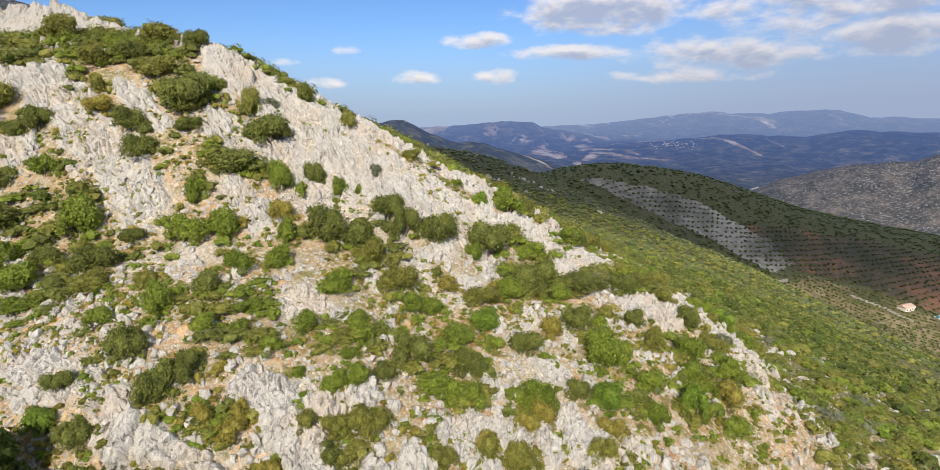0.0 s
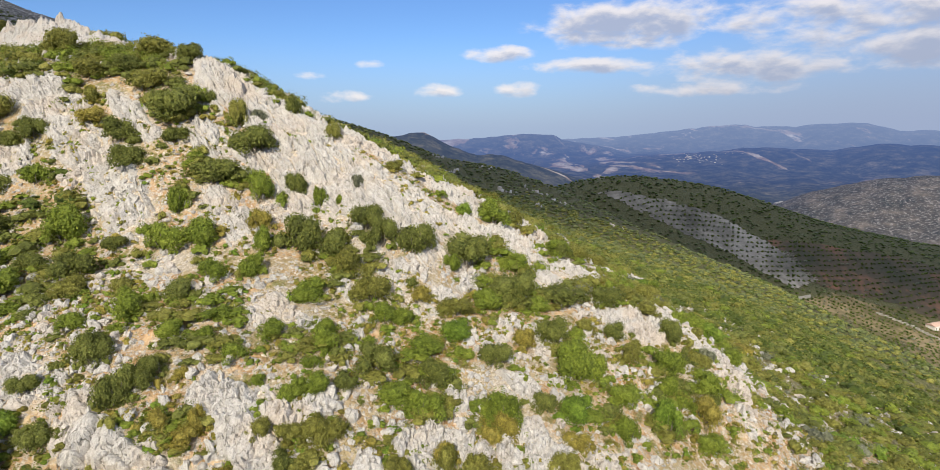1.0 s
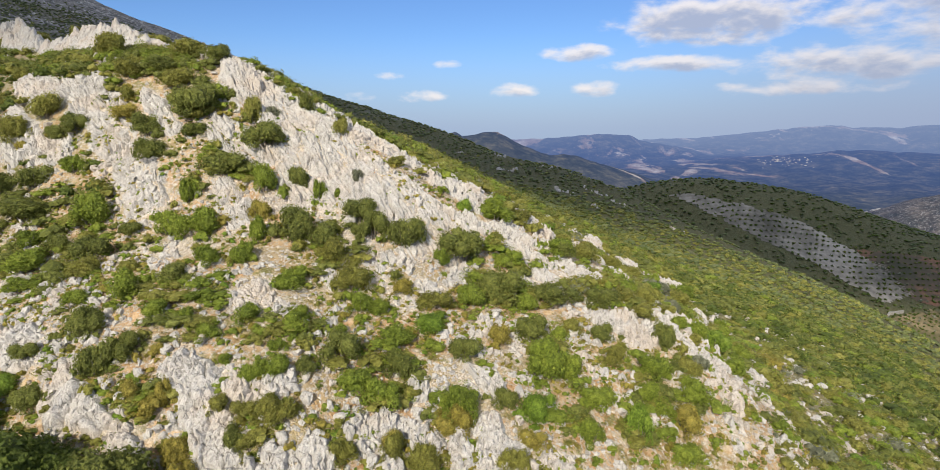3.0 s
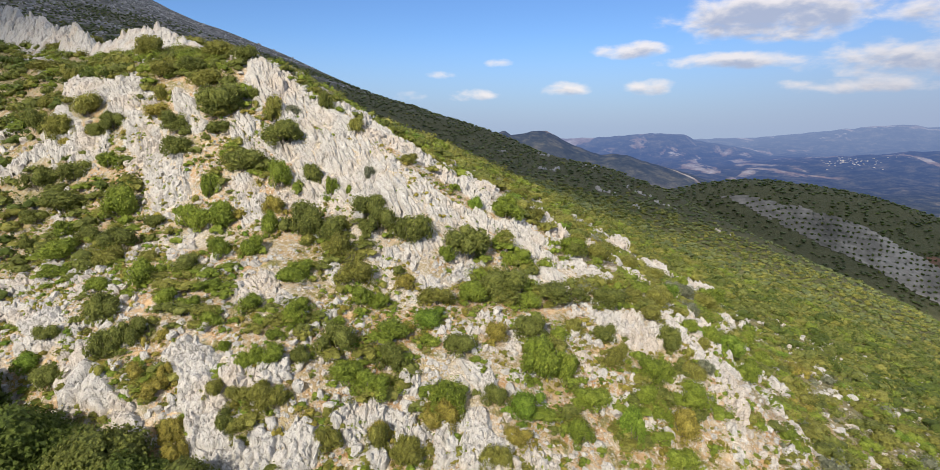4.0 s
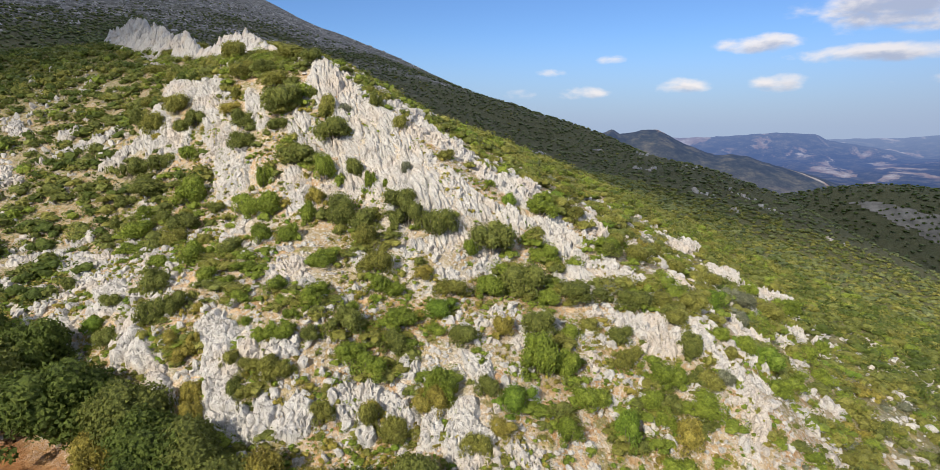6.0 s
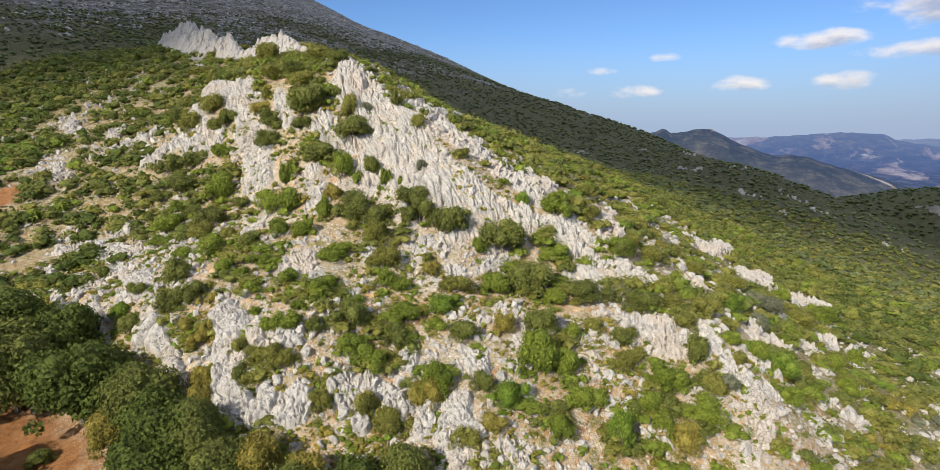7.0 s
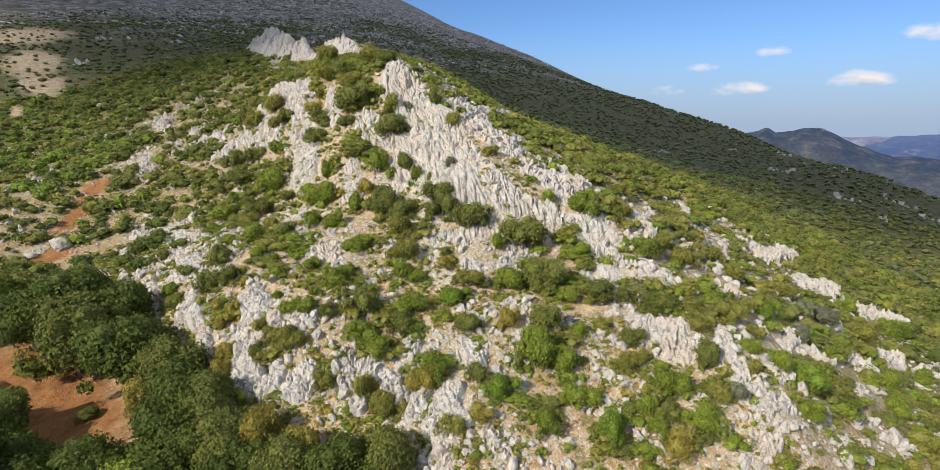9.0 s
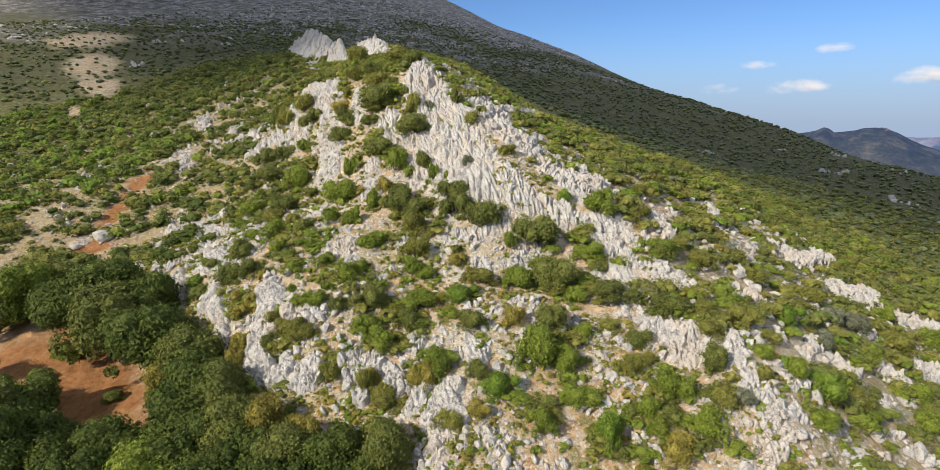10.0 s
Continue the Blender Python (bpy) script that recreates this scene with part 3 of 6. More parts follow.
def near_stroke(x, y, z, stroke):
    """How deep a point lies inside a stroke of (x, y, radius) beads: 1 on its line, 0 on its edge, less outside."""
    best = np.full(x.shape, -9.0)
    beads = [(bx, by, float(hill(bx, by)), r) for bx, by, r in stroke]
    if len(beads) == 1:
        beads = beads * 2
    for (ax, ay, az, ar), (bx, by, bz, br) in zip(beads[:-1], beads[1:]):
        d = np.array((bx - ax, (by - ay) * 0.75, bz - az))
        qx, qy, qz = x - ax, (y - ay) * 0.75, z - az
        k = np.clip((qx * d[0] + qy * d[1] + qz * d[2]) / max(1e-6, d @ d), 0, 1)
        gap = np.sqrt((qx - k * d[0]) ** 2 + (qy - k * d[1]) ** 2 + (qz - k * d[2]) ** 2)
        best = np.maximum(best, 1 - gap / (ar + k * (br - ar)))
    return best


def patch_of(x, y, spots):
    """1 inside the given ellipses (x, y, half width, half depth, turn), falling off raggedly."""
    best = np.zeros(x.shape)
    for sx_, sy_, a, b, turn in spots:
        c, s = math.cos(radians(turn)), math.sin(radians(turn))
        u, v = ((x - sx_) * c + (y - sy_) * s) / a, (-(x - sx_) * s + (y - sy_) * c) / b
        best = np.maximum(best, np.clip((1 - np.hypot(u, v)) * 2.5 + 0.8 * rough(x / (0.5 * b) , y / (0.5 * b), 5, 3), 0, 1))
    return best


gx = steps(-4700, -72, 46, 4700, 0.62, 1.048)
gy = steps(-4700, 12, 92, 4700, 0.62, 1.048)
X, Y = np.meshgrid(gx, gy)
R = np.hypot(X, Y - 40)
calm = np.clip(R / 150, 0, 1)
BARE_HILL = hill(X, Y)
Z = BARE_HILL + 0.35 * rough(X / 3.1, Y / 3.1, 3, 4) * (1 - calm * 0.5) + 2.2 * calm * rough(X / 37, Y / 37, 9, 4) + 14 * np.clip((R - 500) / 900, 0, 1) * rough(X / 260, Y / 260, 21, 5)
ground = new("ground", mesh_from("ground", np.stack([X.ravel(), Y.ravel(), Z.ravel()], 1), grid_faces(*X.shape), [EARTH], flat=False))
tagged(ground, "dry stony hillside with tan earth and pale rubble", "ground", kind="structure")


def on_grid(table, x, y):
    """A table over the ground's grid, read between its lines."""
    x, y = np.asarray(x, float), np.asarray(y, float)
    i, j = np.clip(np.searchsorted(gx, x) - 1, 0, len(gx) - 2), np.clip(np.searchsorted(gy, y) - 1, 0, len(gy) - 2)
    u, v = (x - gx[i]) / (gx[i + 1] - gx[i]), (y - gy[j]) / (gy[j + 1] - gy[j])
    return (table[j, i] * (1 - u) + table[j, i + 1] * u) * (1 - v) + (table[j + 1, i] * (1 - u) + table[j + 1, i + 1] * u) * v


def ground_at(x, y):
    return on_grid(Z, x, y)


def slope_at(x, y):
    return on_grid(BARE_HILL, x, y)


TILLED = [(-28, 20.5, 19, 6.5, 8), (-57, 30.5, 4, 2.5, 60), (-65, 36, 5, 2.2, 140), (-72, 42, 6, 2.4, 135)]
DRY = [(-240, 82, 46, 11, 165), (-185, 68, 30, 7, 170), (-330, 105, 50, 22, 165), (-150, 52, 9, 2.5, 170)]
tilled = patch_of(X, Y, TILLED)
wooded = np.clip((X - 6 - 0.05 * (Y - 60)) / 10, 0, 1) * np.clip((Y - 62) / 8, 0, 1)
rubble = 0.5 * wooded * np.clip((95 - Y) / 30, 0, 1) * np.clip(0.5 + 1.6 * rough(X / 5, Y / 5, 33, 4), 0, 1)
near = (np.abs(X + 13) < 70) & (np.abs(Y - 52) < 55)
for kind, stroke in OUTCROPS:
    rubble[near] = np.maximum(rubble[near], np.clip(near_stroke(X[near], Y[near], BARE_HILL[near], [(a, b, r + 0.7) for a, b, r in stroke]) * 2, 0, 1))
west = np.clip((-38 - X) / 12, 0, 1)
dry = patch_of(X, Y, DRY)
scrub = np.clip(np.maximum(np.clip((R - 75) / 50, 0, 1) * 0.9, np.maximum(wooded * 0.7 * np.clip((R - 30) / 30, 0.3, 1), west * 0.32)) - tilled - dry, 0, 1)
bare = np.clip((Z - 92) / 55 + 1.2 * rough(X / 40, Y / 40, 31, 4), 0, 1) * np.clip((R - 260) / 80, 0, 1) * (X < -60)
wood = np.clip((R - 130) / 110, 0, 1) * (1 - dry)
for name, values in (("wood", wood), ("rubble", rubble), ("tilled", tilled), ("scrub", scrub), ("bare", bare)):
    ground.data.attributes.new(name, "FLOAT", "POINT").data.foreach_set("value", values.ravel().astype(np.float32))


# ---- rock outcrops: slabs broken along the strata, fins standing up out of the slope ----
def joined(faces, which):
    """The faces of a sheet in connected groups, each of one number in which; groups of a few faces are left out."""
    corners = {}
    for k, f in enumerate(faces.tolist()):
        for v in f:
            corners.setdefault((v, which[k]), []).append(k)
    seen = np.zeros(len(faces), bool)
    for k in range(len(faces)):
        if seen[k]:
            continue
        seen[k], group, todo = True, [], [k]
        while todo:
            f = todo.pop()
            group.append(f)
            for v in faces[f].tolist():
                for o in corners[(v, which[f])]:
                    if not seen[o]:
                        seen[o] = True
                        todo.append(o)
        if len(group) >= 10:
            yield faces[group]


CRAG_X = [-150, -146, -136, -121, -109, -95, -90, -86, -79, -73, -66, -57, -49, -43]
CRAG_TALL = [2.2, 3.6, 7.0, 8.4, 7.6, 6.0, 5.4, 6.2, 4.4, 3.8, 4.4, 4.6, 2.8, 1.6]


def outcrop(kind, stroke, seed):
    """One outcrop along a stroke of beads."""
    rise, wide, long_, jag = {"slab": (0.5, 0.8, 2.8, 0.6), "fin": (0.75, 0.9, 1.2, 0.66), "blocks": (0.5, 0.7, 0.9, 0.8), "scree": (0.2, 0.45, 0.6, 0.4), "crag": (1.0, 1.5, 2.4, 1.0), "knoll": (0.8, 0.75, 0.85, 0.7), "spur": (1.0, 0.8, 2.0, 0.8)}[kind]
    stroke = [(a, b, r * (1.28 if b > 46 else 1.45)) for a, b, r in stroke]
    reach = max(r for _, _, r in stroke) * 1.5 + 0.6
    size = {"slab": 0.12, "crag": 0.22}.get(kind, 0.14)
    xs = np.arange(min(b[0] for b in stroke) - reach, max(b[0] for b in stroke) + reach, size)
    ys = np.arange(min(b[1] for b in stroke) - reach * 1.3, max(b[1] for b in stroke) + reach * 1.3, size)
    x, y = np.meshgrid(xs, ys)
    z = slope_at(x, y)
    inside = near_stroke(x, y, z, stroke) + (2.4 * rough(x / 1.3, y / 1.3, seed + 2, 4) - 0.1 if kind == "knoll" else (0.3 if kind == "crag" else 0.6) * rough(x / 1.7, y / 1.7, seed + 2, 4))
    # flutes and joints run down the fall of the slope, leaning a little
    turn = radians({"slab": 148, "spur": 146, "crag": 125, "fin": 112}.get(kind, 90))
    u, v = x * math.cos(turn) + y * math.sin(turn), -x * math.sin(turn) + y * math.cos(turn)
    v = v + 0.4 * rough(x / 2, y / 2, seed + 8, 2)
    gap, own, du, dv = chips(v / wide, u / long_ + 0.3 * v / wide, seed)
    gap2, own2, du2 = chips(v / wide * 2.4, u / long_ * 1.7, seed + 40)[:3]
    joint, piece = chips(v / (wide * 2.6), u / (long_ * 1.7), seed + 80)[:2]
    flute = 1 - np.abs(2 * swell(v / wide * 1.0, u / (long_ * 1.4), seed + 5) - 1) ** 0.8
    groove = 1 - np.abs(2 * swell(v / wide * 3.2, u / long_ * 1.2, seed + 6) - 1)
    edge = np.clip(inside * (3.2 if kind != "crag" else 1.0), -1, 1)
    body = edge.clip(0)
    tall = rise if kind != "crag" else np.interp(x, CRAG_X, CRAG_TALL)
    ribs = {"slab": 0.26, "spur": 0.36, "fin": 0.16, "crag": 1.0, "knoll": 0.08}.get(kind, 0.12)
    lift = tall * np.clip(edge, -0.3, 1) * (0.62 + 0.6 * piece if kind != "crag" else 0.66 + 0.3 * piece) + jag * body * (0.42 * (own - 0.5) + 0.26 * du - 0.22 * dv + 0.2 * (own2 - 0.5) + 0.18 * du2)
    lift = lift + body * ribs * (flute - 0.6 + 0.35 * (groove - 0.5))
    step, ledge, lu, lv = chips(v / (wide * 1.7), u / (wide * 1.5), seed + 120)
    lift = lift + body * (0.34 if kind != "crag" else 0.9) * jag * ((ledge - 0.5) + 0.5 * lv - 0.7 * np.exp(-(step / 0.08) ** 2))
    carve = jag if kind != "crag" else 1.3
    lift = lift - body * carve * (0.46 * np.exp(-(gap / 0.10) ** 2) + 0.16 * np.exp(-(gap2 / 0.16) ** 2) + 0.65 * np.exp(-(joint / 0.07) ** 2)) + 0.16 * rough(x * 1.6, y * 1.6, seed + 3, 3) - 0.1
    e = 0.5
    nx, ny = -(slope_at(x + e, y) - slope_at(x - e, y)) / (2 * e), -(slope_at(x, y + e) - slope_at(x, y - e)) / (2 * e)
    nl = np.sqrt(nx * nx + ny * ny + 1)
    up = {"slab": 0.08, "fin": 0.3, "crag": 0.9, "spur": 0.6, "knoll": 0.6}.get(kind, 0.3)
    nx, ny, nz = nx / nl * (1 - up), ny / nl * (1 - up), 1 / nl * (1 - up) + up
    k = 1 / np.sqrt(nx * nx + ny * ny + nz * nz)
    P = np.stack([x + nx * k * lift, y + ny * k * lift, z + nz * k * lift], -1).reshape(-1, 3)
    faces = grid_faces(*x.shape)
    keep = (inside > -0.25).ravel()[faces].all(1)
    faces = faces[keep]
    if not len(faces):
        return
    # each jointed block is a part of the outcrop
    top = new("limestone_outcrop")
    cx_, cy_ = stroke[len(stroke) // 2][:2]
    foot = np.array((cx_, cy_, float(slope_at(cx_, cy_))))
    top.location = foot
    which = np.round(piece.ravel()[faces[:, 0]] * 1e6).astype(int)
    for mine in joined(faces, which):
        used, back = np.unique(mine, return_inverse=True)
        new("rock_block", mesh_from("rock_block", P[used] - foot, back.reshape(-1, 4), [STONE])).parent = top
    ob = top
    words = {"slab": "pale grey limestone slab, cracked along tilted strata", "fin": "jagged pale grey limestone fins rising from the slope", "blocks": "broken pale limestone blocks among the scrub", "scree": "loose pale limestone scree lying below the rock face", "crag": "jagged limestone crag standing on the ridge crest", "knoll": "pale weathered limestone knoll breaking through the scrub", "spur": "fluted pale limestone pinnacle at the top of the face"}[kind]
    tagged(ob, words, "rock outcrop", group="limestone outcrops")


for n, (kind, stroke) in enumerate(OUTCROPS):
    outcrop(kind, stroke, 100 + 7 * n)


# Shrubs, zone by zone: x, y, width, height, tone.
SHRUBS = {}
SHRUBS["summit thicket"] = [(-85.9, 96.5, 6.9, 2.6, 'o'), (-88.4, 93, 4.5, 1.9, 'o'), (-79.3, 99.5, 3, 3.1, 'o'), (-79.9, 82.7, 6, 2.1, 'o'), (-49.4, 72.9, 5.2, 3.4, 'o'), (-55.8, 85.1, 4.5, 2.6, 'o'), (-48.1, 80.8, 5.5, 2.3, 'o'), (-37.2, 72.3, 5.7, 2.5, 'o'), (-32.3, 70.6, 3.6, 2.1, 'd'), (-37.8, 68, 4, 2.1, 'd'), (-41.7, 66.8, 3.9, 2.1, 'o'), (-33.9, 65, 4.4, 2.1, 'o'), (-29.7, 61.5, 5.5, 3.5, 'd'), (-27.3, 64.2, 2, 1.6, 'd'), (-39.8, 63.7, 1.9, 1.6, 'o'), (-38.6, 61.5, 3.6, 1.6, 'y')]
SHRUBS["upper gully"] = [(-34.3, 59.6, 3.6, 2.4, 'd'), (-32.2, 57.1, 3.6, 2.4, 'd'), (-28.6, 59.3, 2.7, 1.4, 'd'), (-49.5, 61.8, 3.9, 2.7, 'o'), (-44.5, 60.4, 3.2, 2.3, 'd'), (-47.1, 59.9, 2.9, 1.9, 'd'), (-51.9, 59.8, 3.5, 3.1, 'o'), (-58.5, 61.7, 2.6, 2.8, 'd'), (-59.6, 65.7, 3.2, 2, 'o'), (-65.4, 74.5, 2.7, 2, 'o'), (-23.4, 62.7, 2.4, 2.8, 'o'), (-20.7, 60.6, 5, 2.8, 'd'), (-18.4, 66.5, 1.6, 2.3, 'd'), (-21.5, 64.1, 1.8, 1.4, 's'), (-21.3, 69.3, 2, 1.1, 'o'), (-13.2, 63.9, 2.1, 1.7, 'o')]
SHRUBS["west shoulder"] = [(-50.4, 54.6, 3.6, 2.8, 'd'), (-46, 55.7, 4.3, 2.5, 'd'), (-41.8, 56.6, 2.9, 2, 'g'), (-44.3, 52.1, 6.1, 2.4, 'd'), (-46.5, 50.5, 3.4, 1.5, 'd'), (-35.8, 51.7, 4.8, 3.2, 'g'), (-30.3, 50.6, 2.6, 1.1, 'd'), (-32, 47.4, 3.9, 2.1, 'd'), (-39.9, 48.5, 3.2, 1.8, 'g'), (-36.3, 48, 2.5, 1.8, 'd'), (-36.9, 45.5, 4.2, 2.1, 'g'), (-30.8, 45, 2.9, 1.7, 'o'), (-23.8, 41.2, 3.2, 2.3, 'g'), (-26.7, 45.4, 1.8, 1.1, 'o'), (-20.8, 43.4, 2.9, 1.4, 'd'), (-43.4, 46.8, 2, 1.6, 'd'), (-35.3, 42.7, 3.3, 1.3, 'g'), (-27.6, 40.3, 2.6, 1.2, 'g')]
SHRUBS["middle gully"] = [(-25.7, 50.4, 3.8, 2.5, 'g'), (-22.2, 50.4, 3.7, 2.5, 'g'), (-19.2, 45.8, 2.9, 1.8, 'g'), (-16.2, 46.8, 2.3, 2, 'g'), (-25.8, 53.5, 2, 2.5, 'g'), (-23.7, 56.6, 6, 2.5, 'd'), (-18.7, 55.6, 3, 2.8, 'g'), (-15.5, 57.3, 2.4, 2.3, 'd'), (-17.6, 52.6, 2.2, 1.8, 'y'), (-16.3, 50.1, 1.9, 2.3, 'g'), (-13.2, 51.4, 4.2, 3, 'd'), (-11, 45.5, 3.3, 1.7, 'g'), (-16.7, 41.3, 2.6, 1, 'g'), (-19, 39.1, 2.5, 1.3, 'g'), (-16.5, 39.1, 1.7, 1, 'g'), (-23.3, 39.5, 1.6, 0.7, 'g'), (-12.4, 40.6, 2.5, 1.3, 'g'), (-8.7, 42.5, 2.1, 1.1, 'g'), (-24.3, 38, 2.5, 1, 'd')]
SHRUBS["rock face"] = [(-13, 56.7, 1.5, 2.1, 'g'), (-9.8, 59.2, 1.5, 1.4, 's'), (-11.1, 57.2, 0.8, 1, 'g'), (-8, 55, 3.8, 2.2, 'd'), (-6.2, 53.7, 3.1, 2.7, 'd'), (-3.3, 54.5, 4.3, 3.1, 'd'), (-10.4, 51.6, 3.6, 2.1, 'd'), (-8.6, 49.6, 2.9, 2.4, 'o'), (-6.1, 47.7, 3.4, 2.3, 'o'), (-4.8, 45.9, 2.7, 1.7, 'g'), (-3.3, 46.7, 2.2, 1.2, 'g'), (1.8, 57.9, 5.2, 3, 'd'), (0.4, 55.3, 1.9, 1.8, 'g'), (1.1, 64.1, 1.8, 1.6, 'b'), (-1.5, 64.5, 1.5, 0.9, 'g'), (-6.3, 62.8, 2.2, 1.1, 'o'), (-3.1, 50.7, 1.1, 0.9, 'd'), (-2.1, 49.7, 2.3, 1.2, 'y')]
SHRUBS["foot of the face"] = [(1, 49.6, 3.4, 1.5, 'o'), (3.5, 52.4, 3.6, 1.9, 'g'), (6, 55.2, 4.9, 3.1, 'd'), (6.4, 60.9, 4, 1.9, 'g'), (11.8, 57.8, 5, 2, 'd'), (16.8, 59.6, 3.9, 2, 'd'), (4.2, 66.4, 4.4, 2, 'g'), (11.9, 67.5, 4.4, 2.3, 'g'), (7.2, 71, 3, 1.7, 'o'), (8.7, 55.2, 3, 1.5, 'g'), (15.1, 70.6, 3.4, 2, 'o'), (20.6, 58.8, 2.8, 1.5, 'o'), (-5.5, 42.5, 1.8, 0.9, 'g')]
SHRUBS["lower west"] = [(-23.7, 36.8, 2.9, 2, 'd'), (-20.3, 33.9, 2.9, 2.6, 'd'), (-18.9, 35.8, 1.7, 1.5, 'd'), (-27.1, 34.9, 2, 1.3, 'd'), (-16.8, 36, 1, 0.9, 'y'), (-14, 37.8, 2.4, 1.2, 'g'), (-8.6, 38.2, 1.5, 1, 'g'), (-11.8, 36.3, 1.2, 0.9, 'g'), (-8.2, 40.6, 2.5, 1.9, 'g'), (-9.5, 35.4, 1.4, 1.3, 'g'), (-7.7, 36.7, 2.1, 1.3, 'g'), (-6.2, 37.7, 1.9, 1.2, 'd'), (-17.1, 33, 1.8, 1.3, 'y'), (-14.7, 33.4, 1.4, 1.7, 'y'), (-15.2, 32.8, 2.5, 1.1, 'y'), (-8.7, 33.6, 2, 1.1, 'o'), (-6.2, 33.9, 2.2, 1.7, 'o'), (-7.7, 32.2, 1.9, 1.2, 'o'), (-12.2, 30.8, 1.7, 1.6, 'y')]
SHRUBS["lower middle"] = [(-4.5, 40.1, 3.4, 2.1, 'd'), (-1.3, 43.7, 3.6, 1.6, 'g'), (1.4, 47, 3.3, 1.4, 'b'), (-3, 38.4, 3.3, 1.6, 'g'), (-0.8, 38.1, 3.2, 1.9, 'g'), (0, 41.2, 2.5, 2.3, 'd'), (4.6, 44.8, 3.1, 1.6, 'd'), (7.2, 47.7, 2.2, 1.7, 'y'), (9.6, 50.1, 3.4, 2.3, 'd'), (11, 45.8, 4.3, 3.3, 'g'), (13.1, 47.4, 2.7, 2.2, 'g'), (16.3, 54, 2.4, 1.5, 'd'), (5, 39.8, 2.8, 2.3, 'g'), (8.5, 41.4, 2.1, 1.7, 'd'), (11, 41.5, 2.9, 1.9, 'b'), (15.6, 45.9, 3.6, 1.8, 'g'), (5.1, 38.6, 2.3, 1.8, 'y'), (14.9, 41.7, 2.4, 1.9, 'g'), (6.7, 43.4, 1.1, 0.6, 'g'), (2, 44.8, 2.1, 0.9, 'g')]
SHRUBS["lower east"] = [(9.4, 36.9, 2.2, 1.7, 'o'), (3.6, 35.6, 2.6, 1.3, 'o'), (22.3, 55.7, 2.4, 1.9, 'd'), (20.9, 51.4, 3.4, 2.3, 'g'), (24.4, 50.4, 3.8, 2.2, 'g'), (20.2, 48.6, 2.7, 1.7, 'g'), (18.9, 44.4, 2.5, 2.8, 'b'), (22.8, 44.9, 3, 1.6, 'g'), (23, 47.3, 3.1, 2, 'y'), (24.2, 52.7, 2.2, 1.6, 'o'), (1.1, 35.2, 1.7, 2, 'o'), (10.6, 39.1, 2.2, 1, 'y'), (21.1, 47.7, 2, 1.3, 'g'), (12.2, 51.7, 2.2, 1.3, 'g'), (13.5, 53.8, 2.1, 1.2, 'o'), (17.7, 52.2, 2, 1.3, 'o')]
SHRUBS["east flank"] = [(3.7, 68.3, 3.3, 1.9, 'g'), (11.9, 67, 3.7, 2.1, 'd'), (12.2, 70.6, 2.8, 1.7, 'o'), (3.9, 77, 3.5, 1.6, 'o'), (15.6, 80.5, 3.3, 1.9, 'o'), (18.2, 77.6, 3.3, 1.8, 'o'), (23.6, 73.3, 3.3, 2.1, 'b'), (21.8, 64.2, 3.5, 2, 'o'), (18.8, 61.6, 2.6, 1.4, 'o'), (22.2, 88, 3.9, 1.9, 'o'), (25.3, 86.8, 2.6, 1.9, 's'), (27, 90, 3.4, 2.2, 's'), (28.9, 63.7, 4.4, 2.3, 'b'), (26.9, 62.6, 2.7, 1.8, 'g'), (31.4, 95.4, 4.8, 2.6, 'o'), (34.3, 107.1, 5.2, 2.5, 'g'), (29.9, 82.1, 3.2, 1.7, 'g'), (34.8, 81.5, 3.3, 2.1, 'g')]
SHRUBS["east flank low"] = [(30.7, 69.6, 2.7, 1.7, 'o'), (32.5, 68.4, 2.5, 1.6, 'g'), (30, 59.6, 2.6, 1.6, 'g'), (38.1, 94.8, 3, 1.9, 'g'), (25.4, 54.1, 1.8, 1.3, 's'), (22.5, 55.4, 2.7, 2.2, 'd'), (24.6, 61.1, 2, 1.1, 'g'), (36.1, 76.8, 3.1, 1.8, 'g'), (28.3, 104.6, 3.5, 1.9, 'g'), (26.4, 75.3, 2.6, 1.6, 's'), (25.6, 57.9, 1.6, 1.1, 'o'), (20.8, 51.9, 1.5, 1, 's'), (17.3, 51.2, 2.1, 1.5, 'o')]
SHRUBS["cliff ledges"] = [(-23.7, 37.3, 2.2, 2, 'd'), (-18.9, 35.2, 2.4, 1.6, 'd'), (-20.4, 34.1, 2.2, 1.7, 'd'), (-27.2, 33.1, 2.6, 1.4, 'b'), (-24.9, 32.3, 2.3, 1.6, 'd'), (-37.1, 37, 1.8, 1.7, 'd'), (-10.7, 33.4, 1.7, 1.3, 'o'), (-8.7, 32, 1.8, 1.6, 'd'), (-12, 31, 1.7, 1.4, 'y'), (-7.1, 34, 2.1, 1.5, 'o'), (-11.1, 29.8, 2.1, 1.7, 'y'), (-8.9, 36, 1.7, 1.2, 'g'), (0.9, 35.9, 1.7, 1.3, 'y'), (3.2, 35.7, 1.9, 1.8, 'o'), (4.2, 38.2, 1.8, 1.3, 'y'), (-1.8, 33.7, 2, 1.4, 'o')]
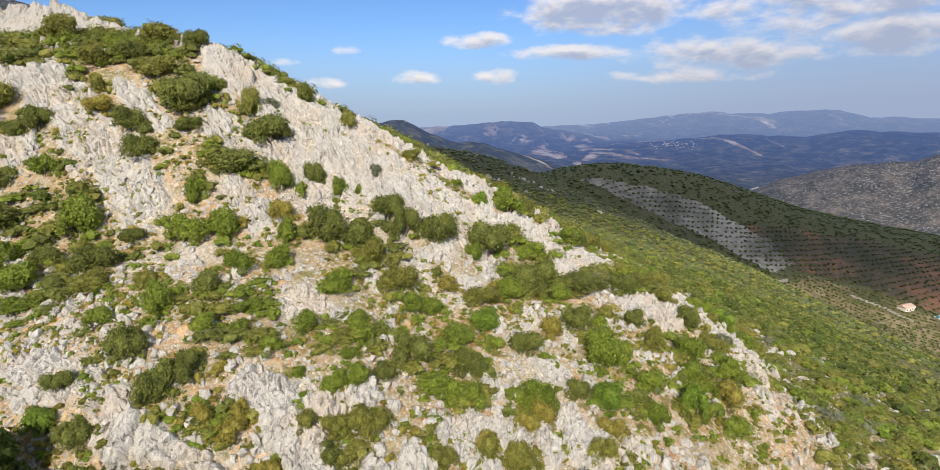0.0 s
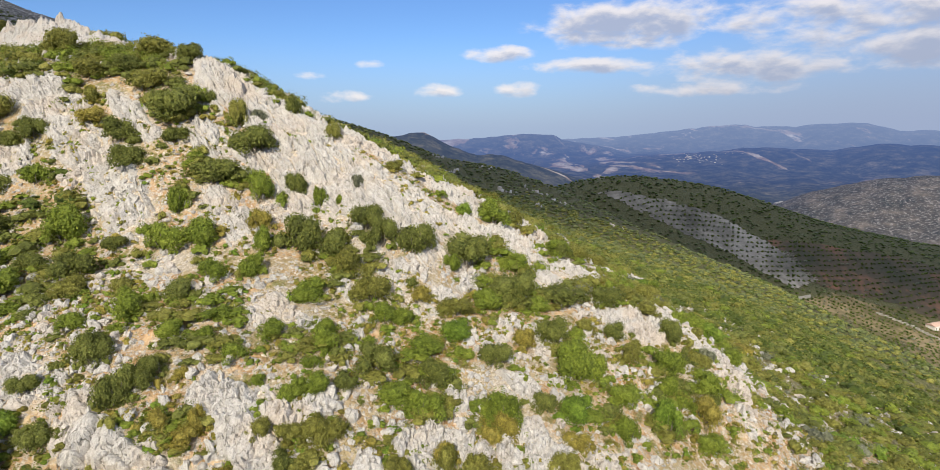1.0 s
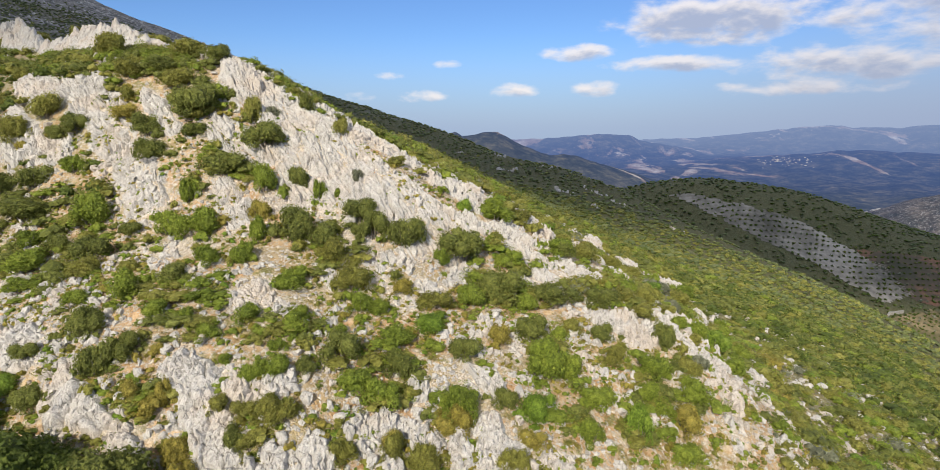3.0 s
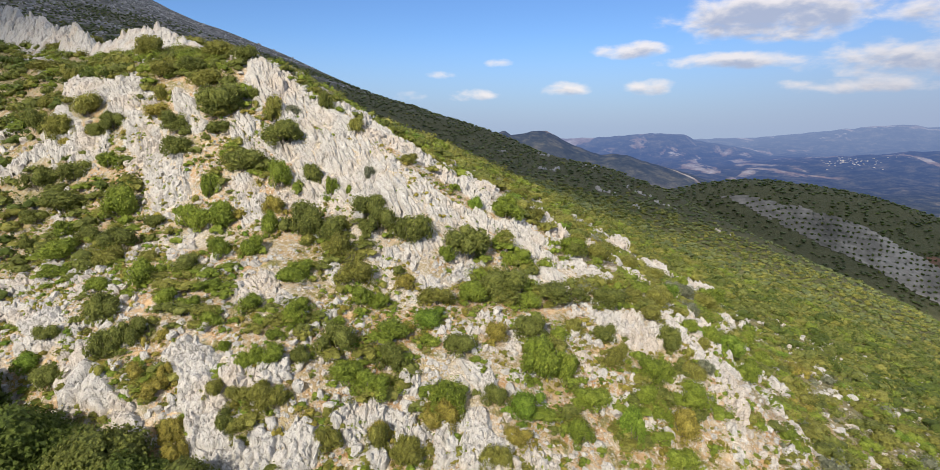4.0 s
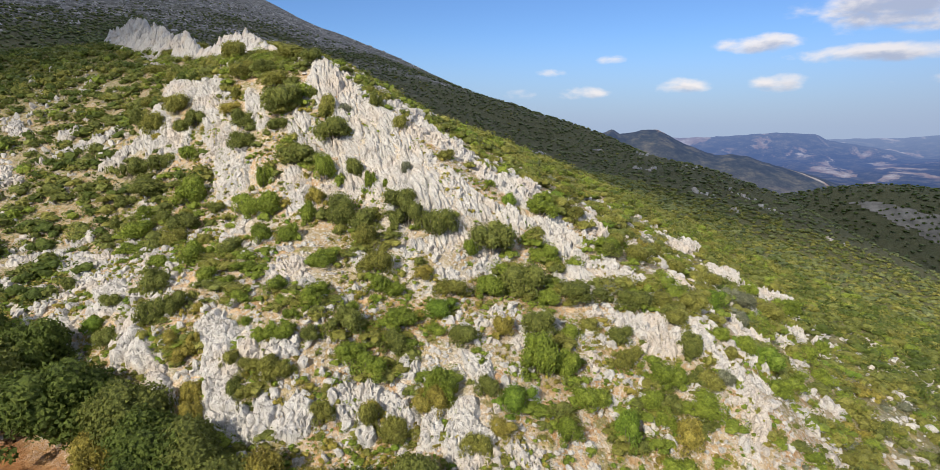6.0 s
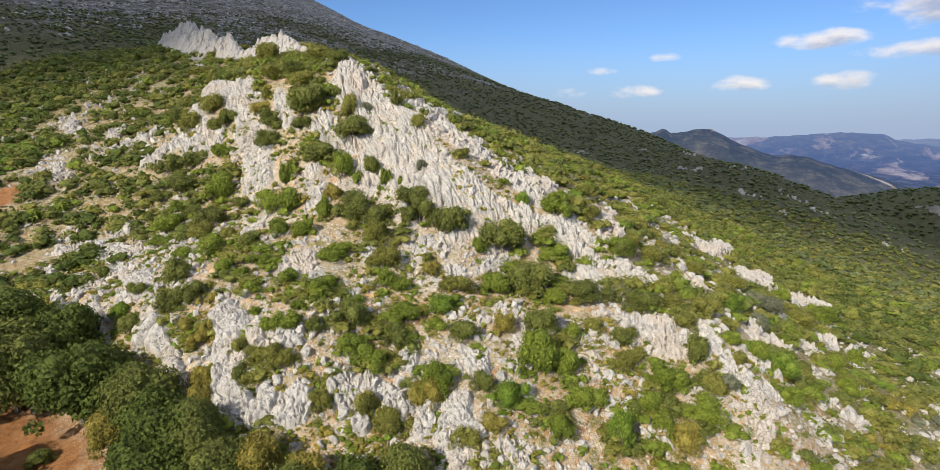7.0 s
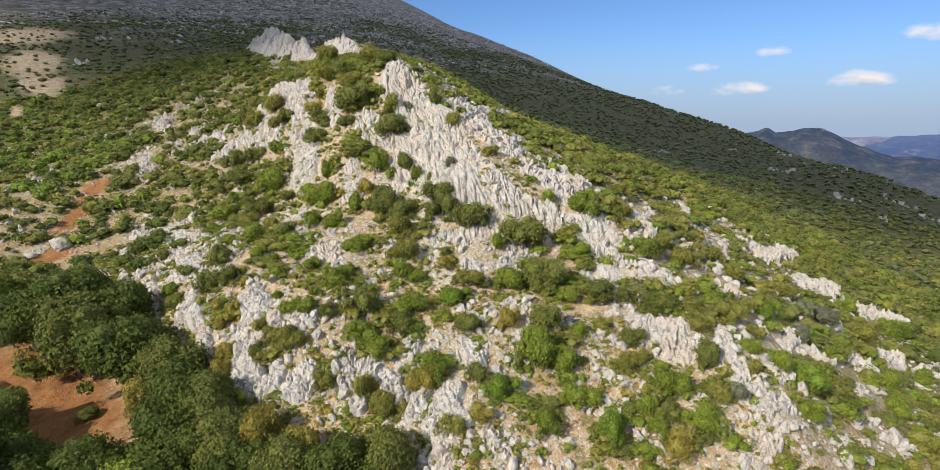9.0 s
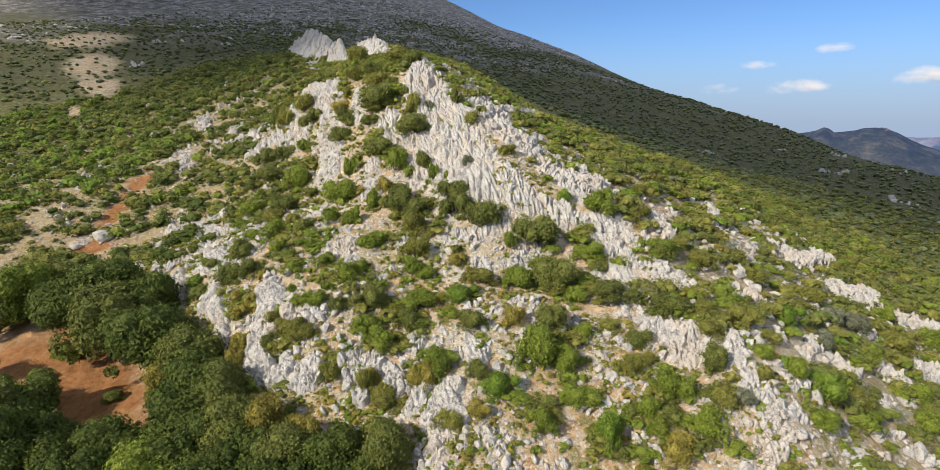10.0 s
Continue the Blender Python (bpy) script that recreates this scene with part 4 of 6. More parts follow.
TREES = [(-28.5, 24.3, 7.6, 8.7, 'd'), (-21.4, 26, 7.8, 7.5, 'd'), (-14.5, 27.1, 5.6, 5.8, 'g'), (-35.3, 22.5, 7.3, 7.3, 'd'), (-35.3, 26.8, 7.6, 6.6, 'd'), (-42.8, 19.5, 7.7, 7.3, 'g'), (-28.8, 28.3, 6.6, 7.7, 'd'), (-45, 23.7, 6.6, 5.4, 'g'), (-42.4, 17.2, 6.1, 7.1, 'd'), (-10.6, 26.5, 5.8, 5.5, 'o'), (-15, 24.9, 3.3, 4, 'y'), (-7.8, 26.9, 5.1, 5.4, 'g'), (-8.6, 24.6, 6, 6.3, 'o')]
TREES += [(-4.1, 26, 5.3, 5.5, 'g'), (-6.3, 22.7, 6.1, 5.5, 'o'), (-2.8, 28, 3.9, 4.6, 'y'), (-9.8, 19, 6.1, 4.9, 'o'), (-12.8, 16.1, 5.2, 4.9, 'o'), (-16.7, 13.7, 4.8, 5, 'd'), (-24.8, 13.4, 4.8, 4.5, 'd'), (-5.2, 20, 5.8, 5.6, 'g'), (-9.1, 16.3, 5.4, 5.4, 'd'), (-1.2, 25.1, 5.5, 5.3, 'd'), (1, 27.9, 5.1, 4.8, 'g'), (2.8, 26.3, 4.8, 5.5, 'd'), (4.1, 30.1, 5, 4.8, 'o'), (7.2, 32.3, 4, 4.7, 'g')]
TREES += [(-1.7, 22, 5.3, 6, 'o'), (-12.1, 12.9, 5.3, 5.6, 'd'), (7.7, 29.6, 4.7, 4.5, 'd'), (0.7, 29.7, 2.8, 4, 'y'), (-18.6, 27.6, 4.7, 5.0, 'd'), (-33.2, 13.7, 3.5, 3.7, 'd'), (-19.7, 22, 1.7, 1.2, 'g'), (-29.6, 18, 1.7, 1.6, 'g'), (-31.4, 21.2, 2.5, 1.7, 'g')]
BOULDERS = [(-8.7, 54.6, 0.79), (-20.0, 44.5, 0.32), (7.4, 61.0, 0.39), (29.2, 55.6, 0.51), (-40.9, 70.4, 0.48), (-43.2, 50.9, 0.45), (-58.6, 75.4, 0.44), (-58.2, 32.3, 1.26), (-58.5, 28.8, 0.73), (-128.7, 64.5, 1.05), (-54.6, 62.1, 0.71), (22.6, 65.9, 0.48), (1.9, 40.1, 0.37), (2.8, 40.9, 0.33), (-6.7, 36.5, 0.35), (-44.1, 51.1, 0.35), (-60.9, 44.8, 0.38), (-295.4, 166.0, 1.65), (24.7, 52.6, 0.33), (16.8, 106.1, 0.66), (17.7, 116.7, 0.62), (0.7, 105.2, 0.31)]
# Thickets: x, y, half width, half depth, how many shrubs.
THICKETS = [(-41.9, 72.5, 8.2, 9.0, 48), (-62, 80, 9, 6, 26), (-24, 69.5, 5.5, 3.5, 16), (-31.1, 63.2, 3.0, 2.9, 16), (-35.7, 45.8, 5.6, 5.1, 26), (-41.8, 51.3, 5.8, 5.1, 22), (-8.9, 50.4, 2.8, 4.3, 18), (6.3, 56.9, 4.6, 2.7, 14), (-1.7, 40.7, 3.4, 2.8, 22), (-23.8, 56.8, 3.9, 2.4, 14), (12.4, 48.5, 2.6, 3.1, 12), (16.1, 60.9, 4.2, 2.3, 10)]
THICKETS += [(-86, 90.5, 7, 2.2, 9), (-98, 95.5, 6, 2, 6), (-59, 78.5, 8.5, 3.2, 22), (-46, 73.5, 8, 4.5, 26), (-37, 69.5, 5, 3.5, 14), (-70, 83, 6, 2.5, 10), (-17, 37.5, 3, 2, 8), (12, 43, 3, 2, 9)]
THICKETS += [(-81.5, 87.8, 6.3, 9.0, 10), (22.9, 50.6, 3.7, 2.7, 16), (-19.3, 41.8, 4.6, 2.9, 14), (-9.3, 40.7, 2.9, 2.8, 12), (4.3, 40.0, 2.3, 1.8, 10), (19.6, 46.8, 2.0, 3.3, 12), (-15.7, 33.4, 2.1, 1.1, 8), (6.9, 62.2, 3.3, 2.1, 8), (-6.1, 31.4, 4.6, 2.6, 10)]


# ---- shrubs and trees ----
def ball_points(n, rng):
    v = rng.normal(size=(n, 3))
    return v / np.linalg.norm(v, axis=1)[:, None]


ICO = bmesh.new()
bmesh.ops.create_icosphere(ICO, subdivisions=2, radius=1)
ICO_V, ICO_F = np.array([v.co[:] for v in ICO.verts]), np.array([[v.index for v in f.verts] for f in ICO.faces])
ICO.free()


def clump(seed, lobes, cards, size, squat=0.62, corners=4, loose=0.6):
    """A crown about 1 wide and squat high over its base, of uneven lobes covered in small leaf sprays. Vertices, faces, and the core's own."""
    rng = np.random.default_rng(seed)
    small = lobes // 2 + 2
    a = rng.uniform(0, 2 * np.pi, lobes + small)
    r = np.append(0.27 * np.sqrt(rng.uniform(0, 1, lobes)), rng.uniform(0.26, 0.42, small))
    stretch = rng.uniform(0.75, 1.2)
    s = np.append(rng.uniform(0.14, 0.24, lobes), rng.uniform(0.07, 0.14, small))
    h = np.append(rng.uniform(0.28, 0.66, lobes), rng.uniform(0.12, 0.42, small))
    c = np.stack([np.cos(a) * r * stretch, np.sin(a) * r / stretch, squat * h], 1)
    pick = rng.choice(len(s), cards * 3, p=s ** 2 / (s ** 2).sum())
    d = ball_points(cards * 3, rng)
    out = rng.uniform(0.8, 1.12, cards * 3) + (rng.uniform(0, 1, cards * 3) > 0.86) * rng.uniform(0.0, 0.3, cards * 3)
    p = c[pick] + d * (s[pick] * out)[:, None] * (1, 1, 0.9)
    inside = (np.linalg.norm(p[:, None] - c[None], axis=2) < s[None] * 0.78).any(1)
    good = np.where(~inside & (p[:, 2] > 0.0))[0][:cards]
    p, d = p[good], d[good]
    n = d + rng.normal(size=d.shape) * loose + (0, 0, 0.3)
    n /= np.linalg.norm(n, axis=1)[:, None]
    t = np.cross(n, ball_points(len(n), rng))
    t /= np.linalg.norm(t, axis=1)[:, None]
    b = np.cross(n, t)
    w = size * rng.uniform(0.55, 1.4, len(p))[:, None]
    if corners == 4:
        v = np.stack([p - t * w, p - b * w * 0.6 + n * w * 0.2, p + t * w, p + b * w * 0.6 + n * w * 0.2], 1).reshape(-1, 3)
    else:
        v = np.stack([p - t * w - b * w * 0.6, p + t * w - b * w * 0.5, p + b * w * 0.9 + n * w * 0.2], 1).reshape(-1, 3)
    q = np.arange(len(v)).reshape(-1, corners)
    cv, cf, k = [], [], 0
    for centre, rad in zip(c[:lobes], s[:lobes]):
        cv.append(centre + ICO_V * rad * 0.78 * rng.uniform(0.85, 1.1, (len(ICO_V), 1)))
        cf.append(ICO_F + k)
        k += len(ICO_V)
    return v, q, np.concatenate(cv), np.concatenate(cf)


def crown_mesh(name, seed, tone, lobes, cards, size, squat):
    v, q, cv, cf = clump(seed, lobes, cards, size, squat, 3)
    faces = [list(f) for f in q] + [list(f + len(v)) for f in cf]
    return mesh_from(name, np.concatenate([v, cv]).tolist(), faces, [LEAVES[tone]])


def tube(bm, a, b, ra, rb, sides=6):
    a, b = Vector(a), Vector(b)
    m = (b - a).to_track_quat("Z", "Y").to_matrix()
    rings = [[bm.verts.new(o + m @ Vector((math.cos(k * 2 * math.pi / sides) * r, math.sin(k * 2 * math.pi / sides) * r, 0))) for k in range(sides)] for o, r in ((a, ra), (b, rb))]
    for k in range(sides):
        bm.faces.new((rings[0][k], rings[0][(k + 1) % sides], rings[1][(k + 1) % sides], rings[1][k]))


def stems_mesh(name, seed, squat, trunk=False):
    rng, bm = random.Random(seed), bmesh.new()
    if trunk:
        tube(bm, (0, 0, -0.06), (0.02, 0.01, squat * 0.4), 0.035, 0.024, 8)
    for k in range(6):
        a = k * 1.05 + rng.uniform(-0.3, 0.3)
        r, h = rng.uniform(0.14, 0.26), squat * rng.uniform(0.45, 0.68)
        start = (0.02, 0.01, squat * rng.uniform(0.25, 0.4)) if trunk else (0.03 * math.cos(a), 0.03 * math.sin(a), -0.08)
        elbow = (r * 0.6 * math.cos(a), r * 0.6 * math.sin(a), (start[2] + h) * 0.5)
        tube(bm, start, elbow, 0.014, 0.010)
        tube(bm, elbow, (r * math.cos(a), r * math.sin(a), h), 0.010, 0.004)
    me = bpy.data.meshes.new(name)
    bm.to_mesh(me)
    bm.free()
    me.materials.append(BARK)
    return me


TONE_WORDS = {"t": "deep green holm oak", "d": "dark green holm oak", "o": "olive green mastic", "g": "green leafy", "b": "fresh bright green", "y": "dry yellowing", "s": "silvery grey"}
SHRUB_MODELS, TREE_MODELS = {}, {}


def model(kind, tone, variant):
    """The first shrub or tree of its kind, tone and variant; later ones are copies of it."""
    tree = kind == "tree"
    squat = 0.95 if tree else 0.62
    top = new(kind)
    seed = 31 * variant + ord(tone) + (500 if tree else 0)
    stems = new("trunk" if tree else "woody_base", stems_mesh("trunk" if tree else "woody_base", seed, squat, tree))
    if tree:
        crown = new("crown", crown_mesh("crown", seed, tone, 18, 5200, 0.021, squat))
    else:
        crown = new("crown", crown_mesh("crown", seed, tone, 8 + variant % 3, 2000, 0.0225, squat))
    stems.parent = crown.parent = top
    return top


def plant(kind, models, x, y, wide, high, tone, variant, label, category, group):
    rng = random.Random(x * 13.7 + y * 7.1)
    squat = 0.95 if kind == "tree" else 0.62
    m = pose(x, y, float(ground_at(x, y)) - 0.08, 0, 0, rng.uniform(0, 360))
    key = (tone, variant)
    if key not in models:
        models[key] = ob = model(kind, tone, variant)
        ob.matrix_basis = m
    else:
        ob = copy_thing(models[key], m)
    ob.scale = (wide * 1.12 * rng.uniform(0.95, 1.05), wide * 1.12 * rng.uniform(0.9, 1.05), high * 1.15 / squat)
    return tagged(ob, label, category, group=group)


for zone, shrubs in SHRUBS.items():
    for n, (x, y, wide, high, tone) in enumerate(shrubs):
        size = "low spreading" if high < 0.45 * wide else "rounded"
        plant("shrub", SHRUB_MODELS, x, y, wide, high, tone, n % 4, f"{size} {TONE_WORDS[tone]} shrub, {zone}", "shrub", "shrubs on the spur")
TREE_TONE = {"d": "t", "o": "t", "g": "d", "y": "g"}
TREES += [(-20, 12.2, 5.8, 6.6, "g"), (-14.2, 12.6, 5.6, 7.0, "d"), (-21.5, 15.9, 5.8, 4.6, "d")]
for n, (x, y, wide, high, tone) in enumerate(TREES):
    high = high * (1.2 if y < 17 else 1.0)
    tone = TREE_TONE[tone] if n % 5 or tone == "o" else tone
    plant("tree", TREE_MODELS, x, y, wide, high, tone, n % 3, f"{TONE_WORDS[tone]} tree with a dense crown below the cliff", "tree", "trees below the cliff")


# ---- scrub that nobody could count ----
ICO = bmesh.new()
bmesh.ops.create_icosphere(ICO, subdivisions=1, radius=1)
LUMP_V, LUMP_F = np.array([v.co[:] for v in ICO.verts]), np.array([[v.index for v in f.verts] for f in ICO.faces])
ICO.free()


def leafy_lumps(seed, lobes, cards, size, squat, fine):
    """A shrub for the scatter: overlapping uneven lobes with small leaf sprays over them. Vertices and triangles."""
    rng = np.random.default_rng(seed)
    ball, tri = (ICO_V, ICO_F) if fine else (LUMP_V, LUMP_F)
    verts, faces, k = [], [], 0
    a, r = rng.uniform(0, 6.28) + np.arange(lobes) * 6.28 / max(1, lobes - 1), rng.uniform(0.2, 0.32, lobes)
    r[0] = 0
    for n in range(lobes):
        rad = rng.uniform(0.12, 0.2) if n else 0.23
        mid = np.array((math.cos(a[n]) * r[n], math.sin(a[n]) * r[n], squat * (rng.uniform(0.2, 0.42) if n else 0.42)))
        v = mid + ball * rad * rng.uniform(0.72, 1.2, (len(ball), 1)) * (1, 1, squat * 1.35)
        verts.append(v)
        faces.append(tri + k)
        k += len(v)
    if cards:
        v = clump(seed + 90, max(4, lobes), cards, size, squat, 3, 0.5)[0]
        verts.append(v)
        faces.append(np.arange(len(v)).reshape(-1, 3) + k)
    return np.concatenate(verts), np.concatenate(faces)


def scatter(name, spots, tones, cards, size, seed, label, squat=0.62, lobes=4, fine=False):
    """One mesh of many shrubs: spots are rows of x, y, width, height, tone index."""
    rng = np.random.default_rng(seed)
    shapes = [leafy_lumps(seed + k, lobes, cards, size, squat, fine) for k in range(6)]
    zs = ground_at(spots[:, 0], spots[:, 1])
    verts, faces, index, k = [], [], [], 0
    for (x, y, w, h, tone), z in zip(spots, zs):
        v, tri = shapes[rng.integers(0, 6)]
        a = rng.uniform(0, 2 * np.pi)
        c, s = math.cos(a) * w * 1.12, math.sin(a) * w * 1.12
        verts.append(np.stack([x + v[:, 0] * c - v[:, 1] * s, y + v[:, 0] * s + v[:, 1] * c, z - 0.1 + v[:, 2] * h * 1.15 / squat], 1))
        faces.append(tri + k)
        k += len(v)
        index.append(np.full(len(tri), int(tone)))
    verts = np.concatenate(verts)
    me = mesh_from(name, verts, np.concatenate(faces), [LEAVES[k] for k in tones], index=np.concatenate(index))
    return tagged(new(name, me), label, "scrub", kind="stuff")


def taken(x, y, margin=0.3):
    """Whether a spot lies on an outcrop or a marked shrub."""
    hit = np.zeros(x.shape, bool)
    z = slope_at(x, y)
    for kind, stroke in OUTCROPS:
        hit |= near_stroke(x, y, z, [(a, b, r + margin + (0.7 if kind in ("knoll", "spur") else 0)) for a, b, r in stroke]) > 0.0
    for shrubs in SHRUBS.values():
        for sx_, sy_, w, h, tone in shrubs:
            hit |= np.hypot(x - sx_, y - sy_) < 0.6 * w
    return hit


def on_rock(rows):
    """The rows of shrubs without those that would grow out of the middle of a slab."""
    rows = np.array(rows)
    hit, z = np.zeros(len(rows), bool), slope_at(rows[:, 0], rows[:, 1])
    for kind, stroke in OUTCROPS:
        if kind in ("slab", "spur", "fin", "crag"):
            hit |= near_stroke(rows[:, 0], rows[:, 1], z, stroke) > 0.12
    return rows[~hit]


rng = np.random.default_rng(4)


def strewn(n, x0, x1, y0, y1):
    return rng.uniform(x0, x1, n), rng.uniform(y0, y1, n)


def rows_of(x, y, wide, tone, flat=1.0):
    high = wide * rng.uniform(0.42, 0.62, len(x)) * flat
    return np.stack([x, y, wide, high, tone], 1)


# smaller growth round the marked shrubs, which runs them together
rows = []
for shrubs in SHRUBS.values():
    for sx_, sy_, w, h, tone in shrubs:
        for k in range(4):
            a, d, part_ = rng.uniform(0, 6.28), rng.uniform(0.42, 0.85) * w, rng.uniform(0.22, 0.55)
            t = "dogybs".index(tone) if rng.random() < 0.6 else rng.integers(0, 4)
            rows.append((sx_ + math.cos(a) * d, sy_ + math.sin(a) * d * 0.8, w * part_, h * part_ * rng.uniform(0.8, 1.2), t))
scatter("undergrowth", on_rock(rows), "dogybs", 150, 0.035, 10, "low mixed undergrowth between the larger shrubs", lobes=4)
rows = []
for tx, ty, wide, deep, count in THICKETS:
    for k in range(int(count * (1.8 if ty > 56 else 1.0))):
        a, d = rng.uniform(0, 6.28), math.sqrt(rng.random())
        w = rng.uniform(1.5, 3.0)
        rows.append((tx + math.cos(a) * d * wide, ty + math.sin(a) * d * deep, w, w * (rng.uniform(0.42, 0.6) if ty > 56 else rng.uniform(0.28, 0.42)), rng.choice(3, p=[0.4, 0.3, 0.3])))
scatter("thicket", on_rock(rows), "dog", 330, 0.03, 24, "dense thickets of mastic and oak filling the gullies", lobes=5)
# the far side of the spur and the long east slope, thick with mastic and oak
x, y = strewn(8200, -14, 95, 18, 160)
crest_gap = np.interp(x, [c[0] for c in CREST] + [31, 34, 48, 95], [c[1] for c in CREST] + [40, 33, 24, 18])
ok = (y > crest_gap - 1.2) & ~taken(x, y, 0.1) & (rough(x / 7, y / 7, 51, 3) > -0.2 - np.clip((y - crest_gap) / 60, 0, 1) * 0.5)
x, y = x[ok], y[ok]
fine = (np.hypot(x - 15, y - 60) < 46)
scatter("east_slope_shrubs", rows_of(x[fine], y[fine], 0.9 + 2.9 * rng.random(fine.sum()) ** 1.8, rng.choice(6, fine.sum(), p=[0.26, 0.40, 0.22, 0.03, 0.05, 0.04]), 0.85), "dogybs", 170, 0.038, 11, "olive green scrub on the sunny flank below the crest", lobes=4)
x, y = x[~fine], y[~fine]
scatter("east_slope_scrub", rows_of(x, y, 1.2 + 3.6 * rng.random(len(x)) ** 1.8, np.where((x > 36) & (rng.random(len(x)) < 0.6), rng.integers(0, 2, len(x)), rng.choice(4, len(x), p=[0.06, 0.34, 0.40, 0.20])), 0.8), "tdog", 64, 0.05, 18, "thick olive green scrub covering the sunny slope", lobes=2)
x, y = strewn(1500, -78, 2, 62, 110)
crest_gap = np.interp(x, [c[0] for c in CREST], [c[1] for c in CREST])
ok = (y > crest_gap - 1.0) & ~taken(x, y, 0.1)
x, y = x[ok], y[ok]
fine = y < np.interp(x, [c[0] for c in CREST], [c[1] for c in CREST]) + 9
scatter("crest_shrubs", rows_of(x[fine], y[fine], rng.uniform(1.2, 2.6, fine.sum()), rng.choice(3, fine.sum(), p=[0.25, 0.4, 0.35])), "dog", 200, 0.032, 12, "shrubs crowding the crest of the spur")
x, y = x[~fine], y[~fine]
scatter("north_slope_scrub", rows_of(x, y, rng.uniform(1.4, 3.0, len(x)), rng.choice(3, len(x), p=[0.5, 0.3, 0.2])), "dog", 30, 0.075, 19, "thick scrub on the slope behind the crest", lobes=2)
x, y = strewn(2600, -30, 130, 152, 262)
scatter("lower_slope_scrub", rows_of(x, y, rng.uniform(2.0, 3.8, len(x)), rng.choice(3, len(x), p=[0.15, 0.45, 0.4]), 0.7), "tdo", 24, 0.075, 26, "thick scrub low on the sunny slope", lobes=2)
x, y = strewn(21000, -420, 420, 155, 560)
ok = (rough(x / 25, y / 25, 52, 3) > -0.4) & (y < 545 - 0.2 * np.abs(x)) & (x < 210 + 0.1 * y) & (on_grid(bare, x, y) < rng.uniform(0.1, 1.3, len(x)))
x, y = x[ok], y[ok]
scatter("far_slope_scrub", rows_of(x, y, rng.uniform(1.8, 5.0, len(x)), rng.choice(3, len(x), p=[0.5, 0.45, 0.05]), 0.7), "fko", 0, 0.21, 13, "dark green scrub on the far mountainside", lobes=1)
# the west flank behind the hollow
x, y = strewn(8400, -165, -24, 8, 135)
cliff_edge = np.interp(x, [-165, -75, -60, -42, -33, -24], [8, 10, 22, 31, 42, 50])
crest = np.interp(x, [-165, -108, -58, -44, -33, -24], [122, 97, 76, 66, 52, 40])
ok = (y > cliff_edge) & (y < crest) & ~taken(x, y, 0.0) & (rough(x / 9, y / 9, 53, 3) > -0.42) & (patch_of(x, y, TILLED + DRY) < 0.25)
x, y = x[ok], y[ok]
scatter("west_flank_scrub", rows_of(x, y, 1.0 + 3.2 * rng.random(len(x)) ** 1.6, np.where((x < -72) & (y < 55) & (rng.random(len(x)) < 0.25), 4, rng.choice(4, len(x), p=[0.42, 0.18, 0.06, 0.34])), 0.9), "dogtb", 60, 0.055, 14, "thick oak and mastic scrub on the west flank", lobes=2)
x, y = strewn(10000, -520, -110, -30, 480)
ok = (x + 110 < -0.3 * (y - 60)) & (rough(x / 16, y / 16, 54, 3) > -0.5) & (patch_of(x, y, TILLED + DRY) < rng.uniform(0.2, 1.6, len(x))) & (on_grid(bare, x, y) < rng.uniform(0.1, 1.3, len(x)))
x, y = x[ok], y[ok]
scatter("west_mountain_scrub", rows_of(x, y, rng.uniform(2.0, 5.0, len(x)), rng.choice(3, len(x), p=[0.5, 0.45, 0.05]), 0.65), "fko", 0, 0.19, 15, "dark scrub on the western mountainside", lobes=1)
# small herbs and tussocks between the rocks of the spur
x, y = strewn(13000, -46, 36, 29, 64)
ok = (rough(x / 4, y / 4, 55, 3) > -0.08)
x, y = x[ok], y[ok]
scatter("dry_tussocks", rows_of(x, y, 0.2 + 0.9 * rng.random(len(x)) ** 1.5, rng.choice(4, len(x), p=[0.28, 0.32, 0.32, 0.08])), "ogyb", 10, 0.12, 16, "dry grass tussocks and low herbs between the stones", 0.8, 1)


# herbs and low bushes that cling to the ledges of the cliff
x, y = strewn(3600, -44, 12, 26, 40)
low = np.interp(x, [-44, -30, -16, -4, 6, 12], [33, 28.5, 27, 29, 31, 32])
high = np.interp(x, [-44, -30, -16, -4, 6, 12], [40, 36, 35, 36, 38, 39])
ok = (y > low) & (y < high) & (rough(x / 2.6, y / 2.6, 57, 3) > -0.12)
x, y = x[ok], y[ok]
scatter("cliff_herbs", on_rock(rows_of(x, y, 0.4 + 1.3 * rng.random(len(x)) ** 1.6, rng.choice(4, len(x), p=[0.44, 0.26, 0.2, 0.1]), 0.8)), "ogyb", 46, 0.055, 33, "olive and yellowing herbs on the ledges of the cliff", 0.7, 2)


